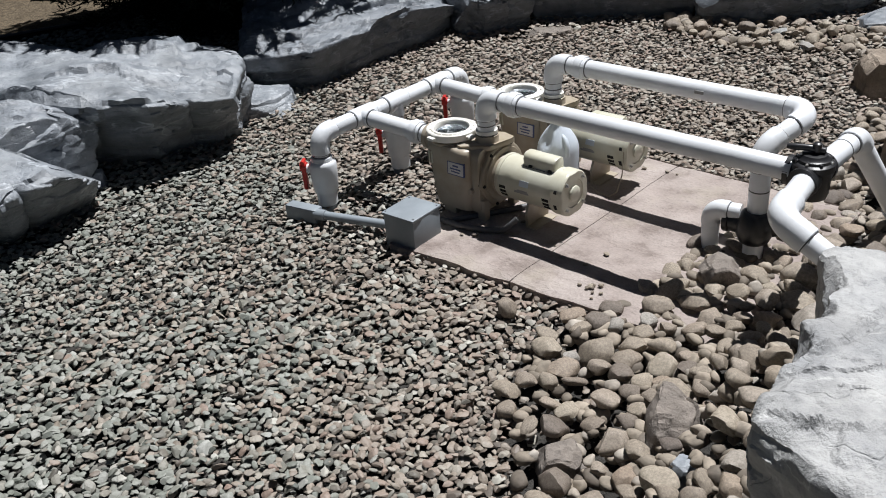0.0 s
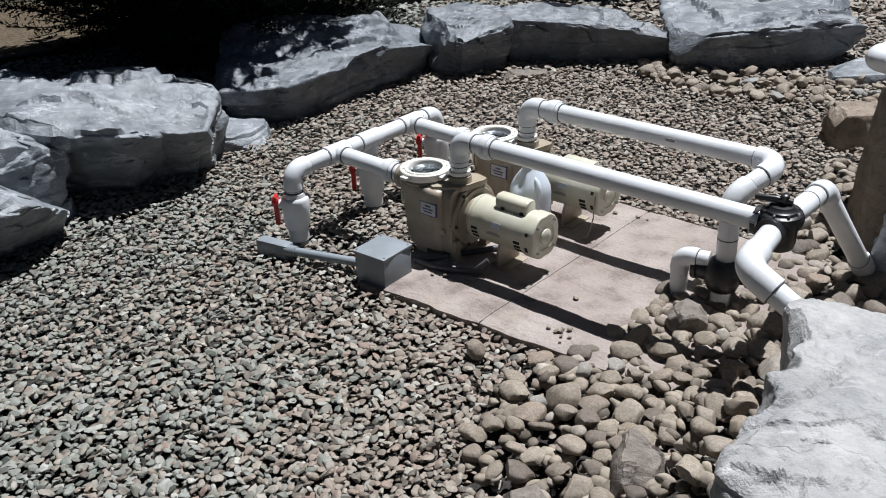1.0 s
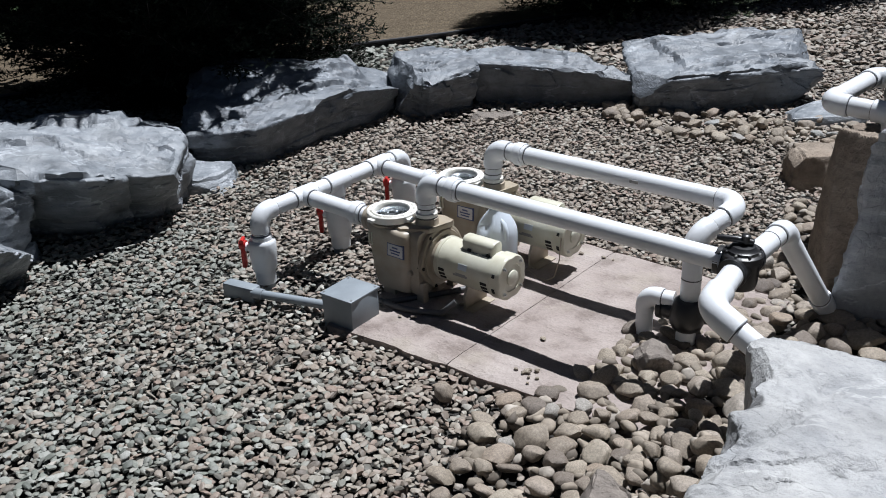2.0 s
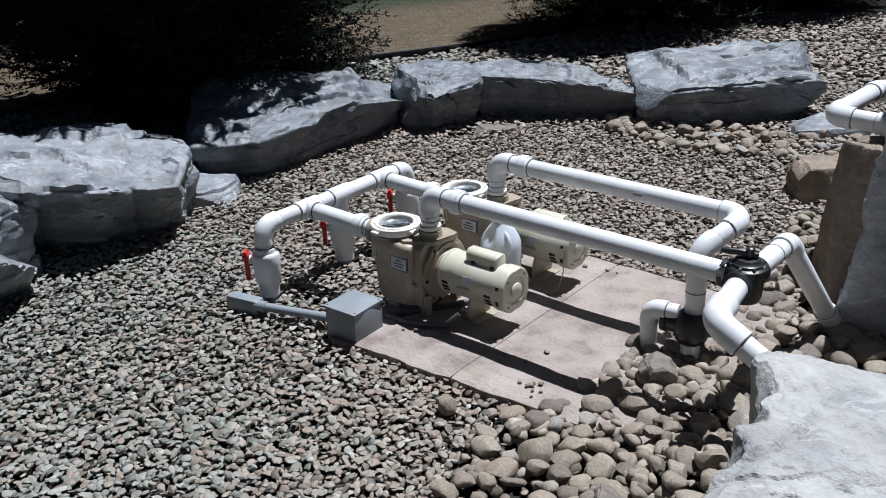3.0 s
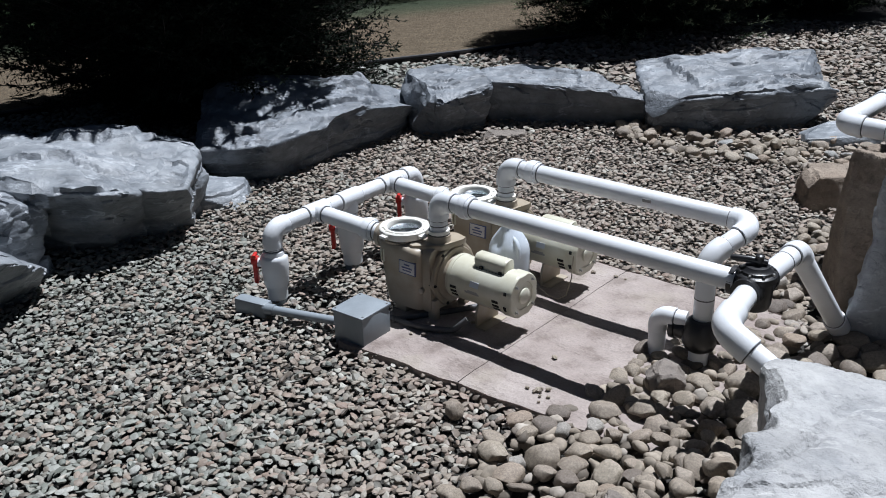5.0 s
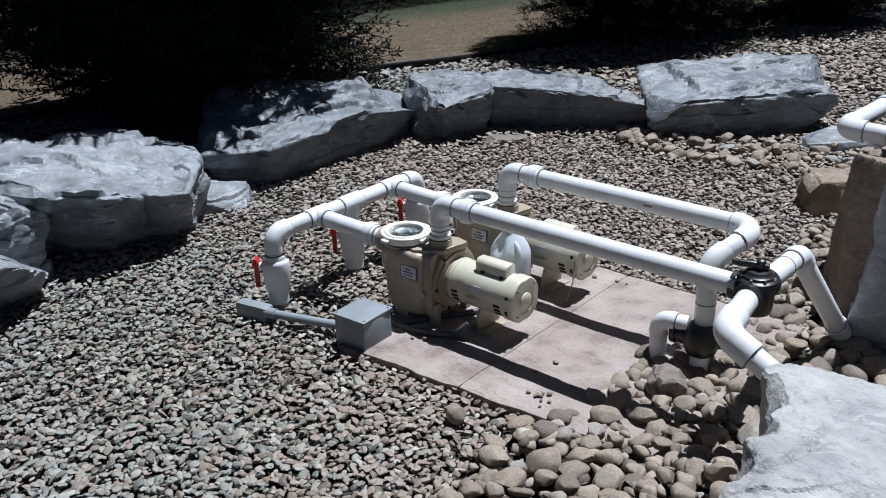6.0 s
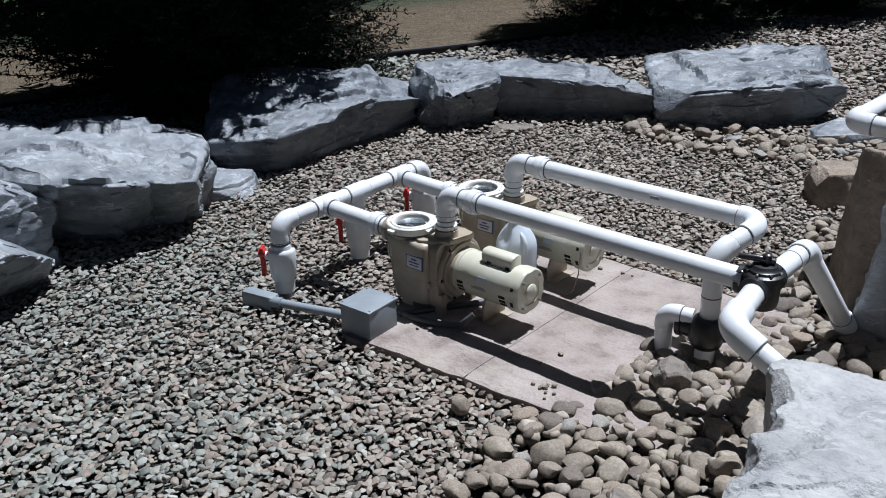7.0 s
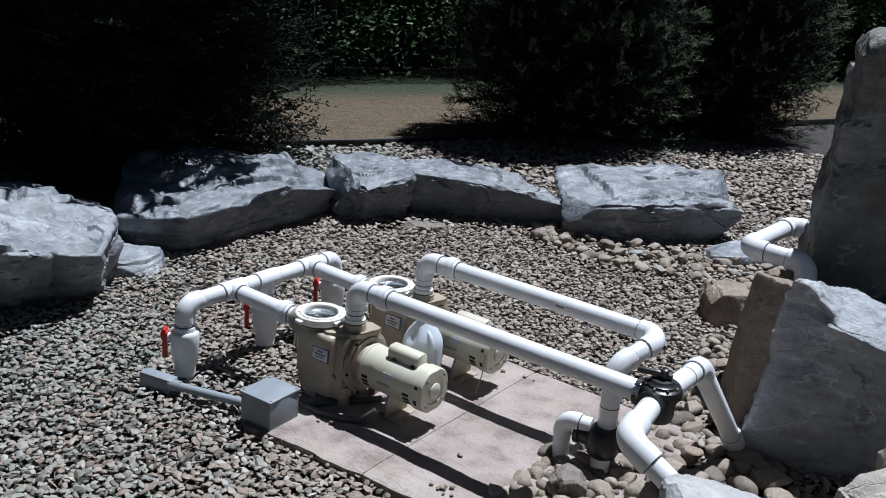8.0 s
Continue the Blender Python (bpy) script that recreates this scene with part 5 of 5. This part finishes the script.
elbow(spur, p3, p3 - p2, p4 - p3, 0.05, 0.03, RB)


# ---- electrics and small things ----
def junction_box():
    t = thing("junction_box", (-0.103, 3.106, 0.0), "grey pvc junction box with a flat screwed lid beside the pad", "junction box")
    m = Matrix.Translation((-0.103, 3.106, 0)) @ Matrix.Rotation(radians(48.5), 4, "Z")
    bm = block((-0.075, -0.071, -0.015), (0.075, 0.071, 0.122), 0.004)
    bmesh.ops.transform(bm, matrix=m, verts=bm.verts)
    part("body", bm, PVC_GREY, t)
    bm = block((-0.08, -0.076, 0.122), (0.08, 0.076, 0.133), 0.002)
    bmesh.ops.transform(bm, matrix=m, verts=bm.verts)
    lid = part("lid", bm, PVC_GREY, t)
    for x in (-0.066, 0.066):
        for y in (-0.066, 0.066):
            p = m @ Vector((x, y, 0.133))
            part("screw", lathe([(0, 0.004), (0.0015, 0.0035)], p, (0, 0, 1), 8), STEEL, lid)


junction_box()


def conduit():
    t = thing("conduit", (-0.45, 3.3, 0.0), "grey pvc electrical conduit with a rectangular fitting", "conduit")
    a, b = Vector((-0.485, 3.315, 0.042)), Vector((-0.18, 3.165, 0.04))
    part("pipe", tube([a, b], 0.017, 16), PVC_GREY, t)
    d = (b - a).normalized()
    rot = Matrix.Rotation(math.atan2(-0.075, 0.115), 4, "Z")
    bm = block((-0.075, -0.026, -0.03), (0.075, 0.026, 0.032), 0.008, turn=None)
    bmesh.ops.transform(bm, matrix=Matrix.Translation((-0.53, 3.362, 0.03)) @ rot, verts=bm.verts)
    part("fitting", bm, PVC_GREY, t)
    bm = lathe([(-0.02, 0.02), (-0.018, 0.022), (0.018, 0.022), (0.02, 0.02)], a + d * 0.03, d, 16)
    part("hub", bm, PVC_GREY, t)


conduit()


def cables():
    for k, (u0, v0, u1, v1, sag) in enumerate(((0.0, -0.09, 0.3, 0.0, 0.03), (0.02, -0.1, 0.33, 0.4, 0.02))):
        t = thing("flexible_conduit", (u0, v0, SLAB_TOP), "dark flexible electrical conduit lying on the pad", "cable", on_pad=True)
        pts = []
        for i in range(25):
            s = i / 24
            pts.append((u0 + (u1 - u0) * s, v0 + (v1 - v0) * s - sag * math.sin(math.pi * s), SLAB_TOP + 0.011 + 0.05 * max(0, s - 0.85) / 0.15))
        bm = tube(pts, 0.011, 10)
        part("sheath", bm, CABLE, t)
    t = thing("bonding_wire", (0.5, 0.46, SLAB_TOP), "thin tan wire hanging from a motor onto the pad", "wire", on_pad=True)
    pts = [(0.425, 0.5, 0.25), (0.44, 0.475, 0.2), (0.45, 0.45, 0.12), (0.44, 0.43, 0.05), (0.41, 0.42, 0.028), (0.36, 0.43, 0.026), (0.3, 0.46, 0.026)]
    part("wire", tube(pts, 0.0024, 6), ALMOND, t)


cables()


def jug():
    u, v = 0.225, 0.352
    t = thing("plastic_jug", (u, v, SLAB_TOP), "milky white plastic gallon jug standing between the pumps", "jug", on_pad=True)
    bm = lathe([(0, 0.068), (0.006, 0.077), (0.05, 0.079), (0.19, 0.08), (0.212, 0.077), (0.232, 0.069), (0.252, 0.057), (0.272, 0.042), (0.288, 0.028), (0.3, 0.021), (0.318, 0.02)], (u, v, SLAB_TOP), seg=48)
    grip = Vector((-0.25, -0.97, 0))
    for q in bm.verts:
        w = q.co - Vector((u, v, q.co.z))
        h = (q.co.z - SLAB_TOP - 0.2) / 0.09
        if 0 < h < 1 and w.length > 0.001:
            facing = max(0.0, w.normalized().dot(grip))
            q.co -= w * 0.34 * math.sin(math.pi * min(1.0, h * 1.1)) * max(0.0, (facing - 0.86) / 0.14) ** 0.6
    part("bottle", bm, JUG, t)
    part("cap", lathe([(0, 0.023), (0.018, 0.023), (0.02, 0.018)], (u, v, SLAB_TOP + 0.304), seg=20), LABEL, t)
    part("handle", tube([(u + 0.03, v - 0.02, SLAB_TOP + 0.262), (u + 0.056, v - 0.03, SLAB_TOP + 0.246), (u + 0.07, v - 0.036, SLAB_TOP + 0.22), (u + 0.07, v - 0.036, SLAB_TOP + 0.185)], [0.008, 0.01, 0.01, 0.009], 12), JUG, t)


jug()


def pebbles_on_pad():
    rng = random.Random(31)
    for k in range(22):
        if k < 10:
            u, v, a = 0.72 + rng.gauss(0, 0.03), -0.165 + rng.gauss(0, 0.02), rng.uniform(0.006, 0.014)
        else:
            u, v, a = rng.uniform(0.1, 0.95), rng.uniform(-0.24, 0.1) if k < 18 else rng.uniform(0.5, 0.8), rng.uniform(0.006, 0.013)
        ob = new("pebble", COBBLES[k % len(COBBLES)])
        ob.matrix_world = FRAME @ Matrix.LocRotScale((u, v, SLAB_TOP + a * 0.5), Euler((0, 0, rng.uniform(0, 6))), (a, a, a))
        tagged(ob, "small stray pebble lying on the concrete pad", "pebble", "stray pebbles on the pad")


pebbles_on_pad()


# ---- trees ----
def spruce(x, y, height, radius, seed, label, density=1.0, skirt=0.9, needles=11, tips=4, candles=0, blade=0.2):
    rng = random.Random(seed)
    z0 = ground_height(x, y)
    t = thing("spruce_tree", (x, y, z0), label, "tree", "spruce trees behind the boulders")
    verts, faces, pale_lit = [], [], []
    wood = tube([(x, y, z0 - 0.1), (x + 0.02, y, z0 + height * 0.4), (x, y + 0.02, z0 + height)], [0.07, 0.05, 0.008], 10)

    def shoot(p, d, length, width, count=needles):
        """One needled twig: a thin stem with needles standing off it."""
        d = d.normalized()
        s = d.orthogonal().normalized()
        w = d.cross(s)
        n = len(verts)
        e = s * width * 0.12
        verts.extend((p, p + d * length * 0.5 + e, p + d * length, p + d * length * 0.5 - e))
        faces.append((n, n + 1, n + 2, n + 3))
        a = rng.uniform(0, 6.3)
        for i in range(count):
            a += 2.4
            side = s * math.cos(a) + w * math.sin(a)
            q = p + d * length * (i + rng.random()) / (count + 0.5)
            e = side.cross(d) * width * blade
            n = len(verts)
            verts.extend((q - e, q + e, q + (side * 0.9 + d * 0.8) * width * rng.uniform(0.9, 1.5)))
            faces.append((n, n + 1, n + 2))

    z = 0.05
    while z < height * 0.97:
        low = z < 1.45
        f = z / height
        reach = radius * (1 - f ** 2.6) * min(1.0, skirt + (1 - skirt) * z / 0.9) + 0.06
        if density > 1.5 and 1.35 < z < 2.9:
            reach *= 1.19
        count = int((36 if low else 20) * density * (0.35 + 0.65 * reach / radius))
        for k in range(count):
            az = rng.uniform(0, 2 * math.pi)
            length = reach * (rng.uniform(0.78, 0.99) if rng.random() < 0.75 else rng.uniform(0.4, 0.75))
            if reach > 1.25 and density > 1.5:
                length *= 1.0 - 0.075 * max(0.0, math.cos(az)) ** 2 - 0.05 * max(0.0, -math.cos(az))
                if z < 0.42 and math.sin(az) < -0.2:
                    length *= 0.5
            rise, bend, curl = rng.uniform(-0.12, 0.26), rng.gauss(0, 0.25), rng.uniform(0.0, 0.28)
            pts = [Vector((x, y, z0 + z))]
            for i in range(1, 9):
                g = i / 8
                out = Vector((math.cos(az + bend * g), math.sin(az + bend * g), 0))
                q = Vector((x, y, z0 + z)) + out * length * g + Vector((0, 0, length * (rise * g - 0.14 * g * g + curl * g ** 4)))
                q.z = max(q.z, z0 + 0.05)
                pts.append(q)
            tube(pts[::2], [0.009 - 0.0016 * i for i in range(5)], 3, wood)
            steps = int(length / (0.062 if low else 0.1)) + 2
            for i in range(steps):
                g = (i + rng.random()) / steps
                j = min(int(g * 8), 7)
                q = pts[j].lerp(pts[j + 1], g * 8 - j)
                d = (pts[j + 1] - pts[j]).normalized()
                for s in (-1, 1):
                    lateral = Vector((-out.y, out.x, 0)) * s
                    ln = (0.09 + 0.15 * (1 - g)) * rng.uniform(0.6, 1.25)
                    w = (lateral * rng.uniform(0.3, 1.0) + d * rng.uniform(0.3, 0.9) + Vector((0, 0, rng.uniform(-0.45, 0.6)))).normalized()
                    shoot(q, w, ln, 0.021 if low else 0.11, needles if low else 3)
                    if low and ln > 0.14:
                        shoot(q + w * ln * 0.5, (w + d * 0.6 + Vector((0, 0, rng.uniform(-0.5, 0.5)))), ln * 0.7, 0.018)
            start = len(faces)
            for i in range(tips):
                shoot(pts[-1], (pts[-1] - pts[-2]).normalized() * 0.8 + Vector((rng.gauss(0, 0.5), rng.gauss(0, 0.5), rng.uniform(-0.1, 0.9))), rng.uniform(0.07, 0.14), 0.016)
            pale_lit.extend(range(start, len(faces)))
        z += 0.105 if low else 0.22
    for k in range(candles):
        az = rng.uniform(-2.5, -0.6)
        h = rng.uniform(0.75, 1.3)
        reach = radius * (1 - (h / height) ** 2.6) * rng.uniform(0.8, 1.0)
        foot = Vector((x + reach * math.cos(az), y + reach * math.sin(az), z0 + h))
        top = foot + Vector((rng.gauss(0, 0.02), rng.gauss(0, 0.02), rng.uniform(0.08, 0.16)))
        start = len(faces)
        for i in range(26):
            g = rng.random()
            shoot(foot.lerp(top, g), Vector((rng.gauss(0, 0.6), rng.gauss(0, 0.6), 1.0)), 0.035, 0.016)
        pale_lit.extend(range(start, len(faces)))
    part("trunk", wood, BARK, t, "rough trunk with thin boughs")
    me = bpy.data.meshes.new("crown")
    me.from_pydata([v - Vector((x, y, z0)) for v in verts], [], faces)
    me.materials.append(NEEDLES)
    me.materials.append(PALE_LIT_TIPS)
    for k in pale_lit:
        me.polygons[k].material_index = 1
    ob = new("crown", me)
    ob.parent = t
    ORIGIN[ob] = ORIGIN[t]
    tagged(ob, "dense dark green needles")


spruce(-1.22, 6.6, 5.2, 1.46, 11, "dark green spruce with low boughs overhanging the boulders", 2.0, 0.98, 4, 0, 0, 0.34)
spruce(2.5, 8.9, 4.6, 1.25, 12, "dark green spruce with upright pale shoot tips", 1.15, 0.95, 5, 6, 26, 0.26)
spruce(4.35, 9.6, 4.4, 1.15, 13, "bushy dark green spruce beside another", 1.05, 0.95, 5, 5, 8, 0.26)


def woods():
    rng = random.Random(77)
    verts, faces = [], []
    trunks = bmesh.new()
    for k in range(60):
        x, s = rng.uniform(-9, 16), rng.uniform(5.4, 8.5)
        d = (EDGE_B - EDGE_A).normalized()
        y = EDGE_A.y + (x - EDGE_A.x) * d.y / d.x + s / d.x
        z0 = ground_height(x, y)
        h, r = rng.uniform(5, 8), rng.uniform(0.03, 0.1)
        lean = rng.uniform(-0.3, 0.3)
        tube([(x, y, z0 - 0.1), (x + lean * 0.4, y, z0 + h * 0.5), (x + lean, y, z0 + h)], [r, r * 0.8, r * 0.3], 8, trunks)
        for c in range(60):
            cz = z0 + (rng.uniform(0.0, 0.45) if c < 34 else rng.uniform(0.3, 1.05)) * h
            cx, cy = x + rng.gauss(0, 0.75), y + rng.gauss(0, 0.6)
            for i in range(26):
                p = Vector((cx + rng.gauss(0, 0.22), cy + rng.gauss(0, 0.22), max(cz + rng.gauss(0, 0.14), z0 + 0.03)))
                a = Vector((rng.gauss(0, 1), rng.gauss(0, 1), rng.gauss(0, 0.5))).normalized() * rng.uniform(0.04, 0.075)
                b = Vector((rng.gauss(0, 1), rng.gauss(0, 1), rng.gauss(0, 0.5))).normalized() * rng.uniform(0.025, 0.05)
                n = len(verts)
                verts.extend((p - a, p + b, p + a, p - b))
                faces.append((n, n + 1, n + 2, n + 3))
    ob = new("woodland_trunks", finish("woodland_trunks", trunks, BARK))
    tagged(ob, "slim dark trunks at the woodland edge", "trees", kind="stuff")
    me = bpy.data.meshes.new("woodland_leaves")
    me.from_pydata(verts, [], faces)
    me.materials.append(LEAVES)
    tagged(new("woodland_leaves", me), "dense green woodland foliage behind the lawn", "trees", kind="stuff")


def far_woods():
    """A bumpy bank of dense foliage closing the view behind the first trees."""
    d = (EDGE_B - EDGE_A).normalized()
    bm = bmesh.new()
    rows = []
    for i in range(150):
        line = []
        for j in range(36):
            x = -26 + i * 0.42
            y = EDGE_A.y + (x - EDGE_A.x) * d.y / d.x + 9.4 / d.x
            z = -1.5 + j * 0.33
            q = Vector((x * 0.9, z * 0.9, 3.1))
            swell = noise.fractal(q, 0.7, 2.0, 4)
            line.append(bm.verts.new((x, y + 1.1 * swell + 0.03 * j, z + 0.4 * noise.noise(q * 2.1))))
        rows.append(line)
    for a, b in zip(rows, rows[1:]):
        for k in range(35):
            bm.faces.new((a[k], b[k], b[k + 1], a[k + 1]))
    ob = new("backdrop", finish("backdrop", bm, LEAVES))
    tagged(ob, "dark bank of dense woodland", "woods", kind="structure")


far_woods()
woods()
